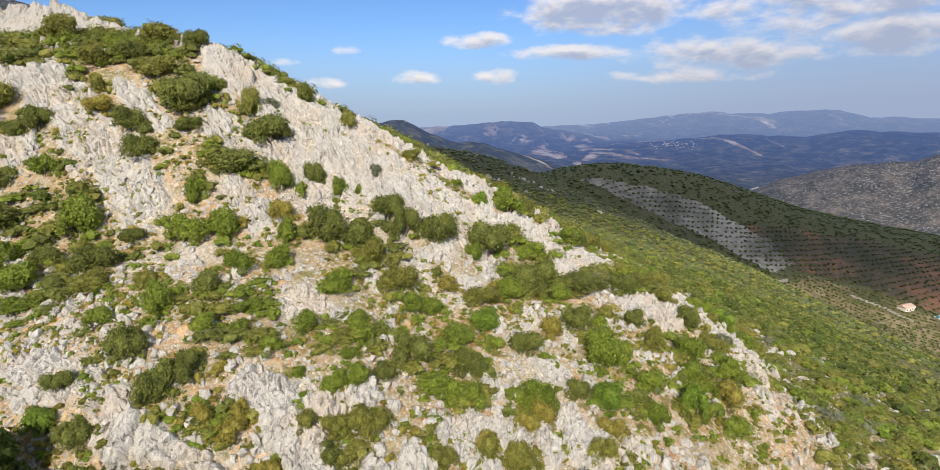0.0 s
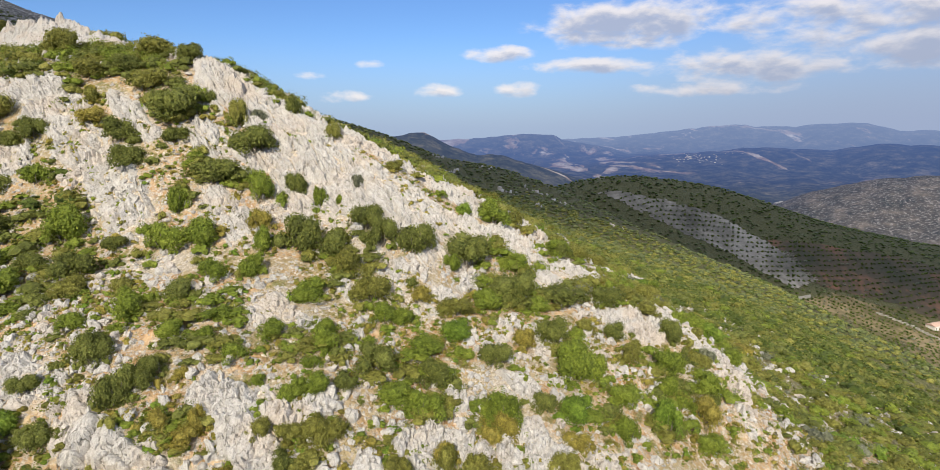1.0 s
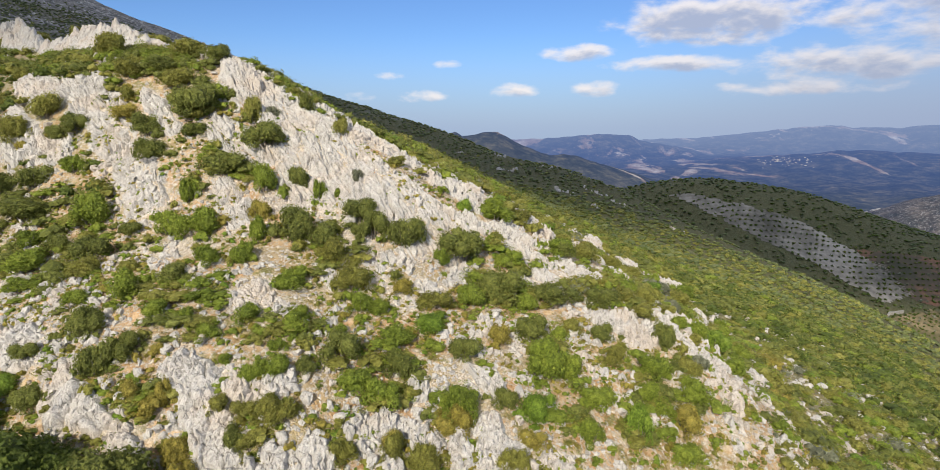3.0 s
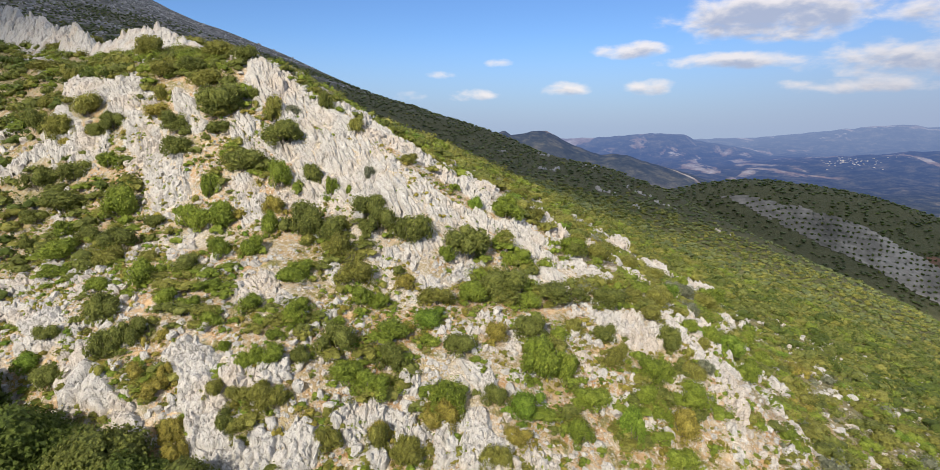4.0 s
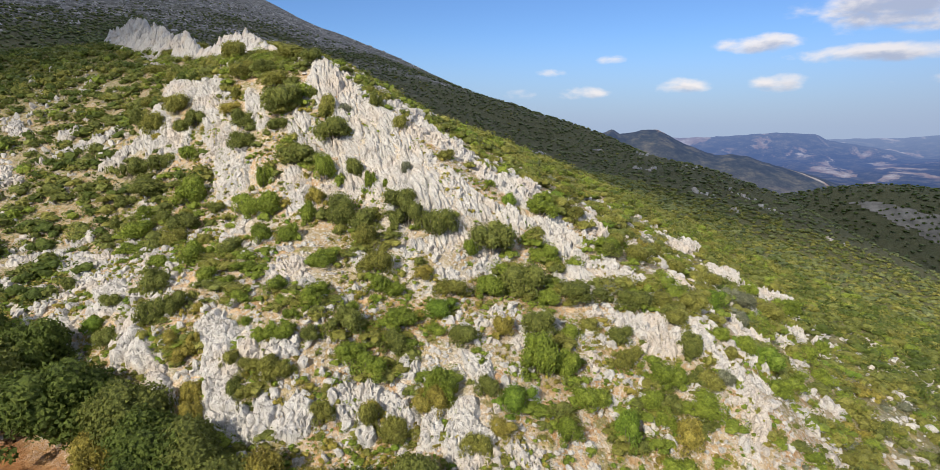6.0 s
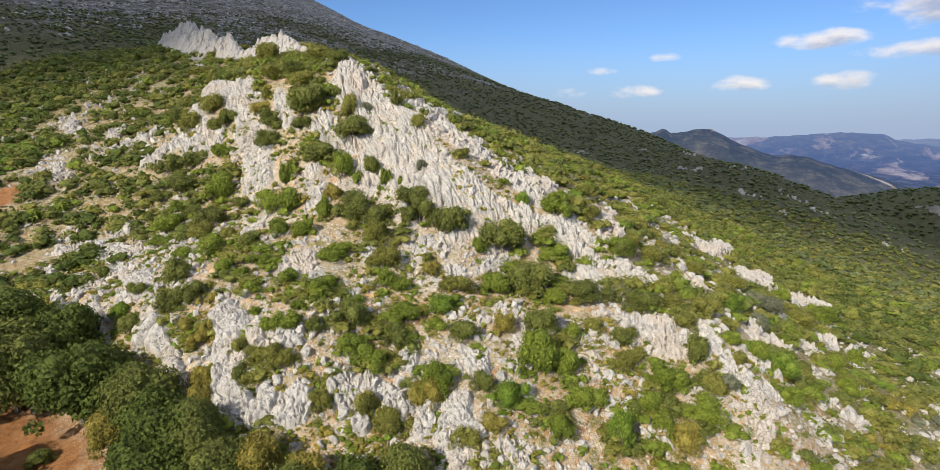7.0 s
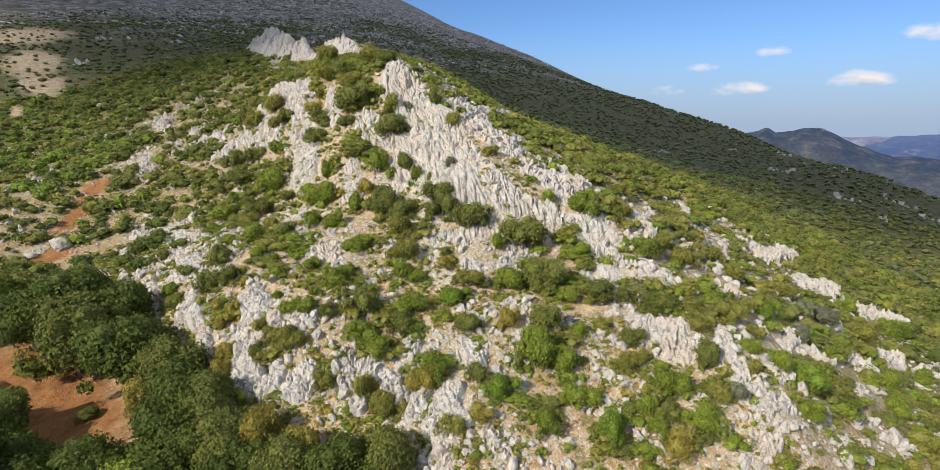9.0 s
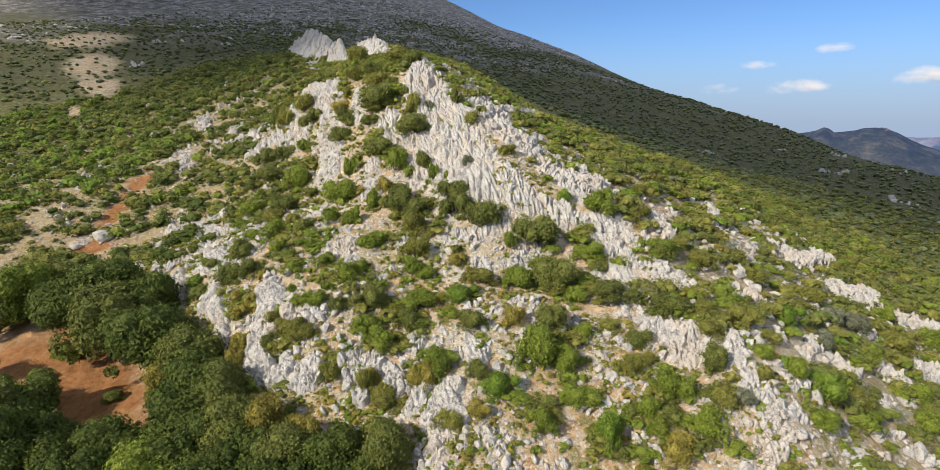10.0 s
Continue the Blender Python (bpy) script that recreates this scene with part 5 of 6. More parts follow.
# ---- loose stones ----
def stones(name, x, y, size, seed, label):
    rng = np.random.default_rng(seed)
    shape = bmesh.new()
    bmesh.ops.create_icosphere(shape, subdivisions=1, radius=1)
    base, tri = np.array([v.co[:] for v in shape.verts]), np.array([[v.index for v in f.verts] for f in shape.faces])
    shape.free()
    zs, verts, faces = ground_at(x, y), [], []
    for k in range(len(x)):
        v = base * rng.uniform(0.55, 1.25, (len(base), 1)) * (size[k] * rng.uniform(0.6, 1.2, 3)) * (1, 1, 0.7)
        a = rng.uniform(0, 6.28)
        c, s = math.cos(a), math.sin(a)
        verts.append(np.stack([x[k] + v[:, 0] * c - v[:, 1] * s, y[k] + v[:, 0] * s + v[:, 1] * c, zs[k] + v[:, 2] + size[k] * 0.15], 1))
        faces.append(tri + k * len(base))
    return tagged(new(name, mesh_from(name, np.concatenate(verts), np.concatenate(faces), [STONE])), label, "stones", kind="stuff")


x, y = strewn(15000, -48, 36, 29, 64)
ok = rough(x / 5, y / 5, 61, 3) > -0.16
x, y = x[ok], y[ok]
stones("loose_stones", x, y, 0.07 + 0.32 * rng.random(len(x)) ** 4, 21, "loose pale limestone stones strewn over the terraces")


def knobs(name, x, y, size, seed, label, singles=0):
    """Broken knobs of bedrock standing a little out of the soil; the largest, as many as singles says, are things of their own."""
    rng = np.random.default_rng(seed)
    shapes = []
    for k in range(14):
        v = ICO_V.copy()
        for n in ball_points(8, rng):
            over = np.clip(v @ n - rng.uniform(0.45, 0.8), 0, None)
            v = v - over[:, None] * n
        v = (v + rng.normal(0, 0.10, v.shape)) * (rng.uniform(0.7, 1.3), rng.uniform(0.6, 1.0), rng.uniform(0.7, 1.5))
        shapes.append(v + 0.25 * v[:, 2:] * (1, 0, 0))
    order = np.argsort(-size)
    x, y, size = x[order], y[order], size[order]
    meshes = [mesh_from("bedrock_knob", v, ICO_F, [STONE]) for v in shapes] if singles else []
    zs, verts, faces = ground_at(x, y), [], []
    for k in range(len(x)):
        which, a = rng.integers(0, 14), rng.uniform(0, 6.28)
        if k < singles:
            ob = new("bedrock_knob", meshes[which])
            ob.matrix_basis = pose(x[k], y[k], float(zs[k] + size[k] * 0.2), 0, 0, math.degrees(a)) @ Matrix.Diagonal((size[k], size[k], size[k], 1))
            tagged(ob, "angular knob of pale grey bedrock standing in the soil", "rock", group="bedrock knobs")
            continue
        v, c, s = shapes[which] * size[k], math.cos(a), math.sin(a)
        verts.append(np.stack([x[k] + v[:, 0] * c - v[:, 1] * s, y[k] + v[:, 0] * s + v[:, 1] * c, zs[k] + v[:, 2] + size[k] * 0.2], 1))
        faces.append(ICO_F + (k - singles) * len(ICO_V))
    return tagged(new(name, mesh_from(name, np.concatenate(verts), np.concatenate(faces), [STONE])), label, "rocks", kind="stuff")


x, y = strewn(7400, -48, 34, 29, 60)
ok = (rough(x / 3.4, y / 3.4, 64, 3) + 0.012 * (44 - y) > 0.03)
x, y = x[ok], y[ok]
knobs("terrace_rocks", x, y, 0.12 + 0.46 * rng.random(len(x)) ** 2.4, 27, "broken knobs of pale bedrock between the shrubs", 220)
x, y = strewn(3600, 8, 75, 34, 110)
ok = (y > np.interp(x, [c[0] for c in CREST], [c[1] for c in CREST]) - 2) & (rough(x / 5, y / 5, 66, 3) > 0.12 + 0.004 * (y - 50))
x, y = x[ok], y[ok]
knobs("east_rocks", x, y, 0.18 + 0.66 * rng.random(len(x)) ** 2.4, 28, "pale bedrock knobs breaking through the scrub", 60)
x, y = strewn(2600, -32, 12, 64, 84)
gap = y - np.interp(x, [c[0] for c in CREST], [c[1] for c in CREST])
ok = (gap > -2) & (gap < 11) & (rough(x / 3, y / 3, 67, 3) > -0.04)
x, y = x[ok], y[ok]
knobs("crest_rocks", x, y, 0.16 + 0.5 * rng.random(len(x)) ** 2.2, 30, "pale bedrock knobs along the lee of the crest")
x, y = strewn(2600, -120, -34, 28, 86)
ok = rough(x / 7, y / 7, 68, 3) > 0.12
x, y = x[ok], y[ok]
knobs("west_rocks", x, y, 0.15 + 0.6 * rng.random(len(x)) ** 2.4, 29, "pale bedrock knobs between the shrubs of the west flank")
x, y = strewn(1500, -110, -25, 25, 80)
stones("west_stones", x, y, 0.12 + 0.5 * rng.random(len(x)) ** 3, 22, "pale stones between the scrub of the west flank")
x, y = strewn(4200, 5, 75, 40, 120)
ok = y > np.interp(x, [c[0] for c in CREST], [c[1] for c in CREST]) - 1
x, y = x[ok], y[ok]
stones("east_stones", x, y, 0.12 + 0.75 * rng.random(len(x)) ** 4, 23, "pale stones between the scrub of the east slope")


x, y = strewn(9000, -520, 60, 60, 560)
ok = on_grid(bare, x, y) > rng.uniform(0.2, 1.0, len(x))
x, y = x[ok], y[ok]
stones("mountain_rocks", x, y, 0.35 + 1.5 * rng.random(len(x)) ** 3, 25, "grey rocks standing out of the bare mountain top")


# small bare ledges on the shaded slopes
spots = [(-55.8, 360), (-21, 313), (-16, 310), (25, 254), (26, 301), (31, 301), (12.6, 272), (40, 286), (2, 340), (-70, 300), (60, 262), (-30, 380),
         (-540, 264), (-380, 200), (-312, 171), (-268, 149), (-445, 271), (-372, 250), (-551, 250), (-225, 94), (-289, 123), (-315, 212)]
x = np.concatenate([rng.normal(a, 2.6, 9) for a, b in spots])
y = np.concatenate([rng.normal(b, 2.2, 9) for a, b in spots])
knobs("slope_rocks", x, y, 0.35 + 0.9 * rng.random(len(x)) ** 1.6, 31, "small pale ledges of rock on the far slopes")


def boulder(x, y, r, seed):
    """A weathered limestone boulder, half sunk."""
    rng = np.random.default_rng(seed)
    bm = bmesh.new()
    bmesh.ops.create_icosphere(bm, subdivisions=3, radius=1)
    flat_cuts = [(Vector(v), rng.uniform(0.62, 0.9)) for v in ball_points(9, rng)]
    wide = Vector((rng.uniform(0.9, 1.35), rng.uniform(0.8, 1.2), rng.uniform(0.6, 0.95)))
    for v in bm.verts:
        for n, d in flat_cuts:
            over = v.co.dot(n) - d
            if over > 0:
                v.co -= n * over * 0.85
        v.co += v.co.normalized() * 0.12 * noise.fractal(v.co * 2.1 + Vector((seed, 0, 0)), 0.8, 2.0, 4)
        v.co = Vector((v.co.x * wide.x, v.co.y * wide.y, v.co.z * wide.z)) * r
    me = bpy.data.meshes.new("boulder")
    bm.to_mesh(me)
    bm.free()
    me.materials.append(STONE)
    ob = new("boulder", me)
    ob.matrix_basis = pose(x, y, float(ground_at(x, y)) + r * 0.35, 0, 0, rng.uniform(0, 360))
    size = "large" if r > 0.7 else "small"
    return tagged(ob, f"{size} weathered pale limestone boulder lying on the slope", "boulder", group="boulders")


for k, (x, y, r) in enumerate(BOULDERS):
    boulder(x, y, r, 300 + k)


# ---- the distance: olive groves, a farmhouse, blue ranges ----
GROVES = {
    "pale": [(114, 640), (150, 634), (208, 628), (262, 630), (320, 595), (328, 556), (290, 528), (240, 562), (179, 588)],
    "red": [(297, 612), (364, 628), (456, 642), (525, 618), (440, 500), (421, 522), (394, 543), (322, 545)],
    "tan": [(270, 490), (287, 513), (332, 542), (406, 536), (440, 480), (400, 400), (330, 420)],
}


def inside_of(x, y, outline):
    hit = np.zeros(np.shape(x), bool)
    for (ax, ay), (bx, by) in zip(outline, outline[1:] + outline[:1]):
        hit ^= ((ay > y) != (by > y)) & (x < (bx - ax) * (y - ay) / (by - ay + 1e-9) + ax)
    return hit


def field_soil(name, low, mid, high):
    m, t = material(name)
    n = calc(t, "ADD", calc(t, "MULTIPLY", grain(t, place(t), 0.12, 9, 0.75), 0.45), calc(t, "MULTIPLY", grain(t, place(t), 0.017, 4, 0.55), 0.55))
    finish(t, ramp(t, n, [(0.38, low), (0.5, mid), (0.6, high)]), 0.95)
    return m


SOILS = {"pale": field_soil("pale grove earth", (0.08, 0.075, 0.06), (0.20, 0.182, 0.15), (0.33, 0.30, 0.255)), "red": field_soil("red grove earth", (0.045, 0.045, 0.028), (0.085, 0.064, 0.042), (0.20, 0.10, 0.06)), "tan": field_soil("tan grove earth", (0.042, 0.048, 0.017), (0.11, 0.09, 0.042), (0.21, 0.165, 0.095))}
grove_rows = []
for k, (name, outline) in enumerate(GROVES.items()):
    fx = np.arange(min(p[0] for p in outline) - 4, max(p[0] for p in outline) + 4, 3.0)
    fy = np.arange(min(p[1] for p in outline) - 4, max(p[1] for p in outline) + 4, 3.0)
    x, y = np.meshgrid(fx, fy)
    wobble = 5 * rough(x / 14, y / 14, 71 + k, 3)
    faces = grid_faces(*x.shape)
    faces = faces[inside_of(x + wobble, y + wobble, outline).ravel()[faces].all(1)]
    used, back = np.unique(faces, return_inverse=True)
    pts = np.stack([x.ravel(), y.ravel(), ground_at(x, y).ravel() + 0.5], 1)[used]
    tagged(new("field", mesh_from("field", pts, back.reshape(-1, 4), [SOILS[name]], flat=False)), f"{name} tilled earth between olive rows", "field", kind="structure")
    step, lane, turn = (6.4, 7.0, 20) if name != "tan" else (3.4, 7.5, -28)
    c, s = math.cos(radians(turn)), math.sin(radians(turn))
    u, v = np.meshgrid(np.arange(-400, 400, step), np.arange(-400, 400, lane))
    u, v = u + rng.normal(0, 0.6, u.shape), v + rng.normal(0, 0.45, v.shape) + 3.0 * rough(u / 40, v / 40, 73 + k, 2)
    mx, my = np.mean([p[0] for p in outline]), np.mean([p[1] for p in outline])
    tx, ty = (mx + u * c - v * s).ravel(), (my + u * s + v * c).ravel()
    ok = inside_of(tx, ty, outline) & (rng.random(len(tx)) > 0.06)
    for a, b in zip(tx[ok], ty[ok]):
        w = rng.uniform(3.3, 5.0) * (0.85 if name == "tan" else 1)
        grove_rows.append((a, b, w, w * rng.uniform(0.62, 0.8), rng.choice(3, p=[0.72, 0.12, 0.16])))
hx, hy = strewn(5200, 60, 640, 440, 760)
clear = np.ones(len(hx), bool)
for outline in GROVES.values():
    clear &= ~inside_of(hx, hy, [(mx + (px - mx) * 1.02, my + (py - my) * 1.02) for mx, my in [tuple(np.mean(outline, 0))] for px, py in outline])
hx, hy = hx[clear], hy[clear]
x, y = strewn(5200, 92, 330, 20, 430)
clear = ~np.any([inside_of(x, y, outline) for outline in GROVES.values()], axis=0) & ((x > 128) | (y < 160))
x, y = x[clear], y[clear]
scatter("valley_slope_scrub", rows_of(x, y, 1.6 + 3.4 * rng.random(len(x)) ** 1.5, rng.choice(3, len(x), p=[0.35, 0.4, 0.25]), 0.75), "tdo", 22, 0.08, 34, "thick scrub on the slope above the groves", lobes=2)
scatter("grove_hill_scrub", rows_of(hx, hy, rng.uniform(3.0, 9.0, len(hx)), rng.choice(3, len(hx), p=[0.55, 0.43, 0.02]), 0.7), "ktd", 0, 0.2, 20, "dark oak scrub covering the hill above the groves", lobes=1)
scatter("olive_trees", np.array(grove_rows), "tsd", 10, 0.12, 17, "rows of dark olive trees on tilled slopes", 0.8, 2)
# dry-stone walls of the terraces
WALL_STONE = plain("terrace wall stone", (0.2, 0.19, 0.165), (0.38, 0.36, 0.32), 1.0)
for ax, ay, bx, by in ((268, 488, 284, 512), (284, 512, 300, 522), (360, 520, 385, 505), (385, 505, 398, 488)):
    n = 7
    px, py = np.linspace(ax, bx, n), np.linspace(ay, by, n)
    pz, bm = ground_at(px, py), bmesh.new()
    for k in range(n - 1):
        mid = Vector(((px[k] + px[k + 1]) / 2, (py[k] + py[k + 1]) / 2, (pz[k] + pz[k + 1]) / 2 + 1.0))
        length = math.hypot(px[k + 1] - px[k], py[k + 1] - py[k])
        m = Matrix.Translation(mid) @ Matrix.Rotation(math.atan2(py[k + 1] - py[k], px[k + 1] - px[k]), 4, "Z") @ Matrix.Diagonal((length * 0.97, 1.2, 2.2 + 0.5 * rng.random(), 1))
        bmesh.ops.create_cube(bm, size=1, matrix=m)
    me = bpy.data.meshes.new("terrace_wall")
    bm.to_mesh(me)
    bm.free()
    me.materials.append(WALL_STONE)
    tagged(new("terrace_wall", me), "pale dry-stone terrace wall beside the olive rows", "stone wall", group="terrace walls")


def box(bm, x0, x1, y0, y1, z0, z1):
    bmesh.ops.create_cube(bm, size=1, matrix=Matrix.Translation(((x0 + x1) / 2, (y0 + y1) / 2, (z0 + z1) / 2)) @ Matrix.Diagonal((x1 - x0, y1 - y0, z1 - z0, 1)))


def part(name, bm, mat, parent, label=""):
    me = bpy.data.meshes.new(name)
    bm.to_mesh(me)
    bm.free()
    me.materials.append(mat)
    ob = new(name, me)
    ob.parent = parent
    return tagged(ob, label)


def farmhouse(x, y, turn):
    """A small whitewashed house with a tiled gable roof."""
    white, tile, dark = plain("whitewash", (0.62, 0.58, 0.53), (0.8, 0.76, 0.7), 0.8), plain("roof tiles", (0.42, 0.27, 0.2), (0.6, 0.44, 0.35), 1.5), plain("dark glass", (0.02, 0.02, 0.025), (0.05, 0.05, 0.06), 1, 0.2)
    house = new("farmhouse")
    house.matrix_basis = pose(x, y, float(ground_at(x, y)) - 0.4, 0, 0, turn)
    bm = bmesh.new()
    box(bm, -7, 7, -4, 4, -1, 4.2)
    part("wall", bm, white, house)
    bm = bmesh.new()
    v = [bm.verts.new(p) for p in ((-7.5, -4.6, 4.1), (7.5, -4.6, 4.1), (7.5, 4.6, 4.1), (-7.5, 4.6, 4.1), (-7.5, 0, 6.2), (7.5, 0, 6.2))]
    for f in ((0, 1, 5, 4), (2, 3, 4, 5), (0, 4, 3), (1, 2, 5), (0, 3, 2, 1)):
        bm.faces.new([v[k] for k in f])
    part("roof", bm, tile, house, "faded clay tile roof")
    for k, wx in enumerate((-4.6, 4.2)):
        bm = bmesh.new()
        box(bm, wx - 0.7, wx + 0.7, -4.06, -3.9, 1.2, 2.6)
        part("window", bm, dark, house)
    bm = bmesh.new()
    box(bm, -0.7, 0.7, -4.06, -3.9, 0.3, 2.6)
    part("door", bm, plain("door wood", (0.1, 0.06, 0.04), (0.2, 0.12, 0.08), 2), house)
    bm = bmesh.new()
    box(bm, 7.0, 11, -3, 3, -1, 2.8)
    part("annex", bm, white, house)
    tagged(house, "small whitewashed farmhouse with a pale tiled roof", "house")


farmhouse(408, 512, 25)
pool = new("swimming_pool")
pool.matrix_basis = pose(432, 500, float(ground_at(432, 500)) + 0.8, 0, 0, 20)
bm = bmesh.new()
box(bm, -6, 6, -3, 3, -2, 0.2)
part("basin", bm, plain("pale rim", (0.5, 0.5, 0.48), (0.7, 0.7, 0.68), 1), pool)
bm = bmesh.new()
box(bm, -5.4, 5.4, -2.4, 2.4, 0, 0.26)
part("water", bm, plain("blue water", (0.08, 0.3, 0.5), (0.14, 0.42, 0.62), 0.5, 0.1), pool, "clear blue water")
tagged(pool, "small blue pool beside the farmhouse", "pool")

# blue ranges beyond the valley: for each, how far off, how deep, and its outline (azimuth, degrees above the eye)
RANGES = [
    (2100, 330, [(-25, -0.6), (-16, -1.0), (-13.4, -1.1), (-11.2, -0.75), (-10.5, -0.35), (-9.8, -0.8), (-8.7, -0.75), (-7.8, -0.45), (-6.4, -0.45), (-5.3, -1.0), (-3.8, -1.8), (-1.2, -2.7), (0, -2.6), (1.5, -2.75), (3.7, -3.5), (6.9, -4.3), (10.4, -5.7), (14, -7.5), (60, -9)]),
    (1500, 260, [(-25, -9), (22, -9), (24, -8), (27, -6.5), (28.9, -5.6), (32.7, -4.4), (35.9, -3.9), (37.8, -3.7), (39.1, -3.1), (45, -2.6), (60, -2.5)]),
    (3300, 420, [(-25, -4), (8, -3.6), (12, -3.0), (17, -2.5), (21, -2.2), (24, -1.8), (27, -1.9), (30, -2.0), (33, -1.4), (37, -1.5), (60, -1.6)]),
    (3900, 330, [(-25, -1.3), (-4, -1.15), (0.4, -0.9), (2.8, -0.62), (6.3, -0.72), (7.1, -1.2), (11.5, -1.9), (14, -2.6), (60, -3)]),
    (4500, 380, [(-25, -1.4), (5, -1.2), (12, -0.9), (15.8, -0.5), (19, -0.1), (22.1, 0.2), (25.1, 0.0), (27, 0.0), (29.2, 0.2), (32.2, 0.3), (34.4, -0.4), (35.5, -0.3), (38.8, -0.45), (50, -0.3), (60, -0.5)]),
]


def far_height(az, r):
    """The height of the country beyond the groves, by azimuth in degrees and distance."""
    base = 60 + r * np.tan(np.radians(np.interp(r, [860, 1250, 1700, 2300, 3000, 3800, 4700], [-13.2, -10.2, -7.6, -5.4, -3.8, -2.5, -1.5]))) + r * 0.006 * rough(az / 2.2, r / 160, 81, 5)
    best = base
    for far, deep, outline in RANGES:
        crest = 60 + far * np.tan(np.radians(np.interp(az, [p[0] for p in outline], [p[1] for p in outline]) + 0.10 * rough(az / 0.8, r * 0, 83, 5)))
        body = np.exp(-((r - far) / deep) ** 2)
        best = np.maximum(best, base + (crest - base) * body * (1 + 0.10 * (1 - body) * rough(az / 0.9, r / 120, 85, 4)))
    return best


def hazy():
    m, t = material("distant country with painted haze")
    p = place(t)
    away = wire(t, "ShaderNodeVectorMath", operation="LENGTH", in_0=p).outputs["Value"]
    wood, fields = grain(t, p, 0.016, 10, 0.78), grain(t, place(t, (1, 0.45, 1)), 0.0030, 9, 0.66, 0.8)
    colour = ramp(t, wood, [(0.34, (0.012, 0.018, 0.012)), (0.5, (0.04, 0.048, 0.032)), (0.62, (0.12, 0.11, 0.07)), (0.74, (0.34, 0.29, 0.22))])
    tilth = ramp(t, grain(t, place(t, (1, 0.5, 1)), 0.011, 8, 0.7), [(0.36, (0.14, 0.13, 0.07)), (0.46, (0.34, 0.23, 0.15)), (0.55, (0.46, 0.38, 0.29)), (0.66, (0.7, 0.65, 0.58))])
    east = wire(t, "ShaderNodeSeparateXYZ", in_0=p).outputs[0]
    spread = calc(t, "SUBTRACT", calc(t, "MULTIPLY", smooth(t, away, 2300.0, 3000.0), 0.08), calc(t, "MULTIPLY", smooth(t, east, 300.0, 1300.0), 0.07))
    colour = blend(t, calc(t, "MULTIPLY", smooth(t, calc(t, "ADD", fields, spread), 0.585, 0.64), 0.75), colour, tilth)
    near_by = smooth(t, away, 2000.0, 1600.0)
    heath = ramp(t, grain(t, p, 0.03, 8, 0.7), [(0.36, (0.028, 0.032, 0.02)), (0.52, (0.07, 0.062, 0.045)), (0.66, (0.15, 0.125, 0.09))])
    crag = calc(t, "MULTIPLY", smooth(t, grain(t, p, 0.2, 10, 0.85), 0.53, 0.58), near_by)
    colour = blend(t, crag, blend(t, near_by, colour, heath), (0.30, 0.285, 0.27))
    land = wire(t, "ShaderNodeBsdfDiffuse", in_0=colour).outputs[0]
    # haze painted in: a blue glow mixed over the land, stronger with distance
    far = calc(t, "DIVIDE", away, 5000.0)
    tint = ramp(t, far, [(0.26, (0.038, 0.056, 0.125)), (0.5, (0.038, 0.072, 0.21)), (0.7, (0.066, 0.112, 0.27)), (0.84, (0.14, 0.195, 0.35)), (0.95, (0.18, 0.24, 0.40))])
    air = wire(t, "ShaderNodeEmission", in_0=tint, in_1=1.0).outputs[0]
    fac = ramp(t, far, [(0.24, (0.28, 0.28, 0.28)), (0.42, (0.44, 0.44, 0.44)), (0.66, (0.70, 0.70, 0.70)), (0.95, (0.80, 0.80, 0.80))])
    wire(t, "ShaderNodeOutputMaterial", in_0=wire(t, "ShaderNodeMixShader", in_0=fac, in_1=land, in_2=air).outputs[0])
    return m


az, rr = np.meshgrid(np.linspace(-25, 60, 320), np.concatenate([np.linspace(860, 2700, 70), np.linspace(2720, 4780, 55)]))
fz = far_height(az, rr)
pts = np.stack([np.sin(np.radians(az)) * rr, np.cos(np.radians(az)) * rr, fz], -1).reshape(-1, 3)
tagged(new("backdrop", mesh_from("backdrop", pts, grid_faces(*az.shape), [hazy()], flat=False)), "distant valley and mountain ranges with painted blue haze", "distant mountains", kind="structure")

# white villages far off in the valley
rows, faces = [], []
for mid, far, wide, deep, count in ((19.2, 3050, 2.4, 60, 70), (34.5, 2350, 3.0, 90, 130), (13.6, 1700, 1.2, 60, 14), (26.4, 1600, 0.8, 60, 12), (16.5, 2100, 3, 200, 16)):
    for k in range(count):
        a, r = mid + rng.normal(0, wide / 2.2), far + rng.normal(0, deep)
        h = float(far_height(np.array(a), np.array(r)))
        x, y, w, d, t = math.sin(radians(a)) * r, math.cos(radians(a)) * r, rng.uniform(3, 9), rng.uniform(3, 6), rng.uniform(0.8, 1.8)
        n = len(rows)
        rows += [(x + sx_ * w / 2, y + sy_ * d / 2, h - 3 + sz_ * (t + 3)) for sz_ in (0, 1) for sy_ in (-1, 1) for sx_ in (-1, 1)]
        faces += [[n + q for q in f] for f in ((0, 1, 5, 4), (1, 3, 7, 5), (3, 2, 6, 7), (2, 0, 4, 6), (4, 5, 7, 6))]
tagged(new("far_villages", mesh_from("far_villages", rows, faces, [plain("village walls", (0.16, 0.17, 0.20), (0.32, 0.32, 0.34), 0.05)])), "white houses of villages in the far valley", "village", kind="stuff")


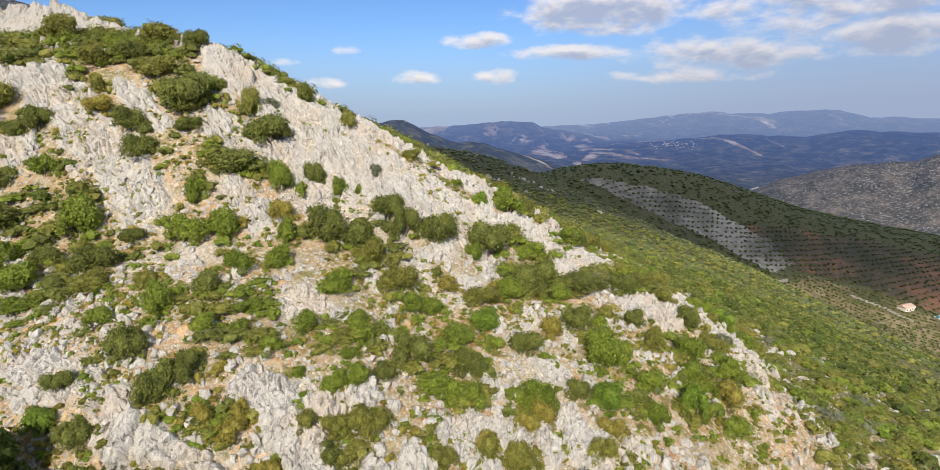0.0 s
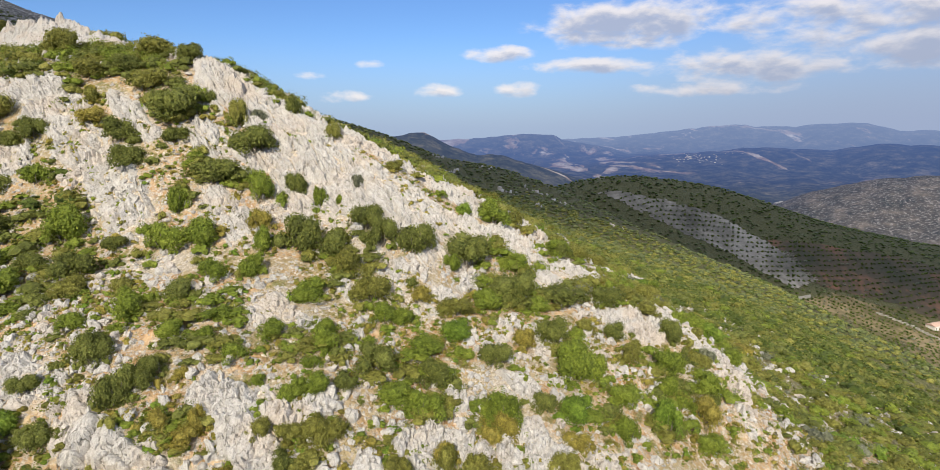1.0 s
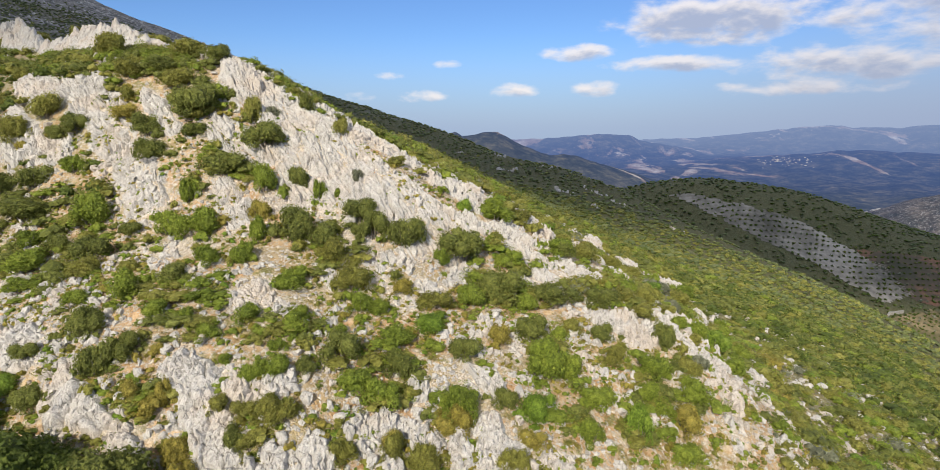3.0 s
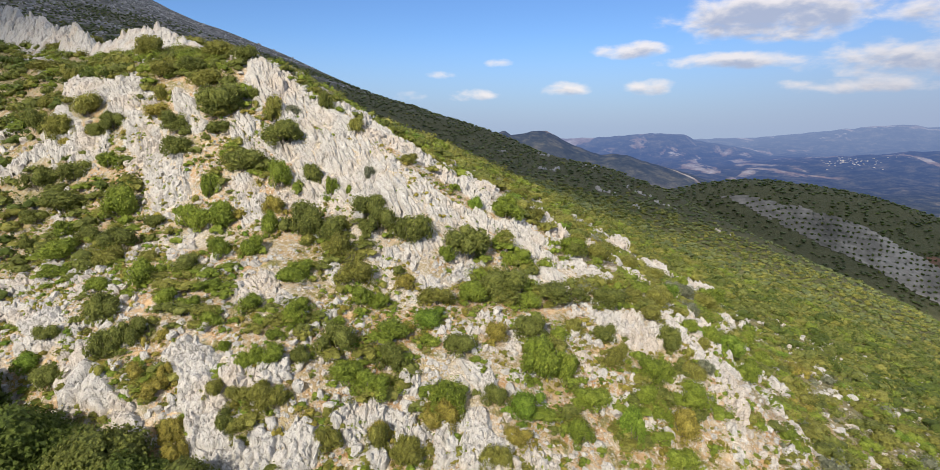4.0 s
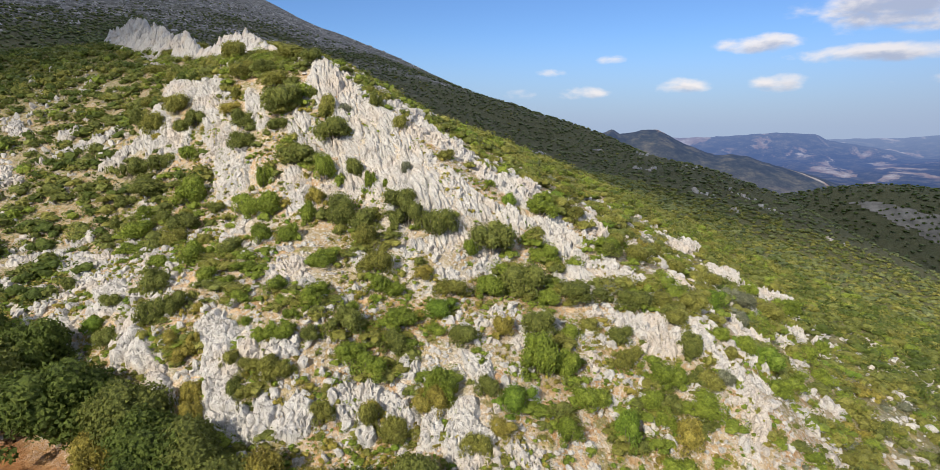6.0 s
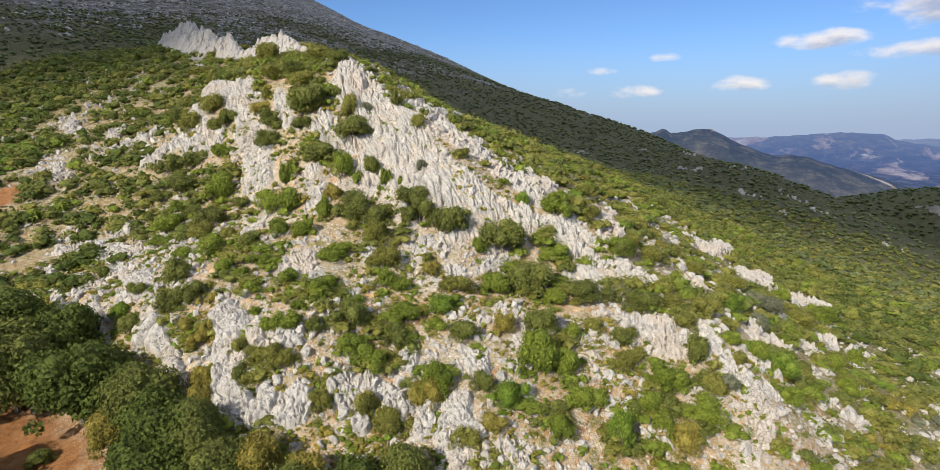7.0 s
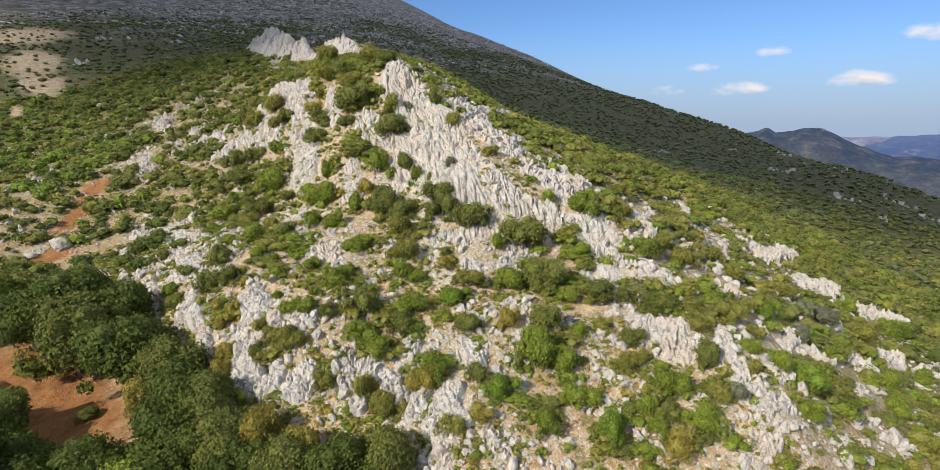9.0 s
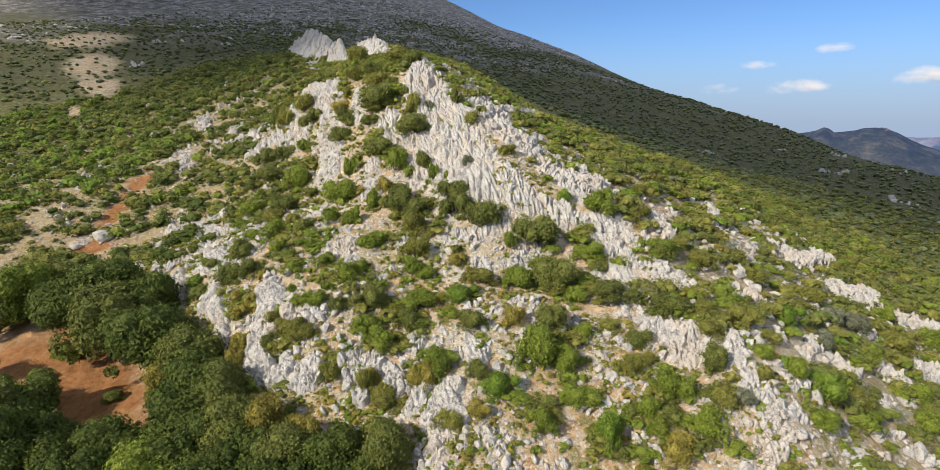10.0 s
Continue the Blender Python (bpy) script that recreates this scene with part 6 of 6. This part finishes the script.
# ---- the cumulus overhead whose shadow lies on the mountain ----
SHADE = [(-900, 150), (-330, 92), (-240, 70), (-195, 54), (-168, 50), (-140, 60), (-112, 80), (-98, 95), (-92, 104), (-84, 108), (-60, 100), (-26, 96), (-5, 128), (12, 162), (28, 202), (62, 250), (120, 320), (262, 505), (330, 524), (440, 512), (560, 500), (700, 560), (780, 800), (300, 1150), (-700, 1250), (-1300, 900)]
BASE = 640.0
slope = 1 / math.tan(radians(SUN_HEIGHT))
outline = []
for x, y in SHADE:
    drop = (BASE - float(ground_at(x, y))) * slope
    outline.append((x + math.sin(radians(SUN_AZIMUTH)) * drop, y + math.cos(radians(SUN_AZIMUTH)) * drop))
cx = np.arange(min(p[0] for p in outline) - 110, max(p[0] for p in outline) + 110, 16.0)
cy = np.arange(min(p[1] for p in outline) - 110, max(p[1] for p in outline) + 110, 16.0)
x, y = np.meshgrid(cx, cy)
wob = 12 * rough(x / 60, y / 60, 91, 4)
within = inside_of(x + wob, y - wob, outline).astype(float)
for turn_ in range(2):
    within = sum(np.roll(within, k, 0) for k in range(-2, 3)) / 5
    within = sum(np.roll(within, k, 1) for k in range(-2, 3)) / 5
faces = grid_faces(*x.shape)
faces = faces[(within.ravel()[faces] > 0.04).all(1)]
used, back = np.unique(faces, return_inverse=True)
under = np.stack([x.ravel(), y.ravel(), (BASE + 8 * rough(x / 50, y / 50, 93, 3)).ravel()], 1)[used]
over = under + np.stack([np.zeros(len(used)), np.zeros(len(used)), 30 + 55 * np.abs(rough(under[:, 0] / 120, under[:, 1] / 120, 95, 4))], 1)
m, t = material("cloud")
drops = wire(t, "ShaderNodeBsdfDiffuse", in_0=(0.85, 0.85, 0.87, 1)).outputs[0]
wire(t, "ShaderNodeOutputMaterial", in_0=wire(t, "ShaderNodeMixShader", in_0=ramp(t, attribute(t, "thickness"), [(0.0, (1.0, 1.0, 1.0)), (0.35, (0.8, 0.8, 0.8)), (0.9, (0.2, 0.2, 0.2))]), in_1=drops, in_2=wire(t, "ShaderNodeBsdfTransparent").outputs[0]).outputs[0])
quads = back.reshape(-1, 4)
overhead = tagged(new("cloud", mesh_from("cloud", np.concatenate([under, over]), np.concatenate([quads, quads + len(used)]), [m], flat=False)), "white cumulus cloud drifting above the ridge", "cloud", kind="structure")
overhead.data.attributes.new("thickness", "FLOAT", "POINT").data.foreach_set("value", np.tile(within.ravel()[used], 2).astype(np.float32))
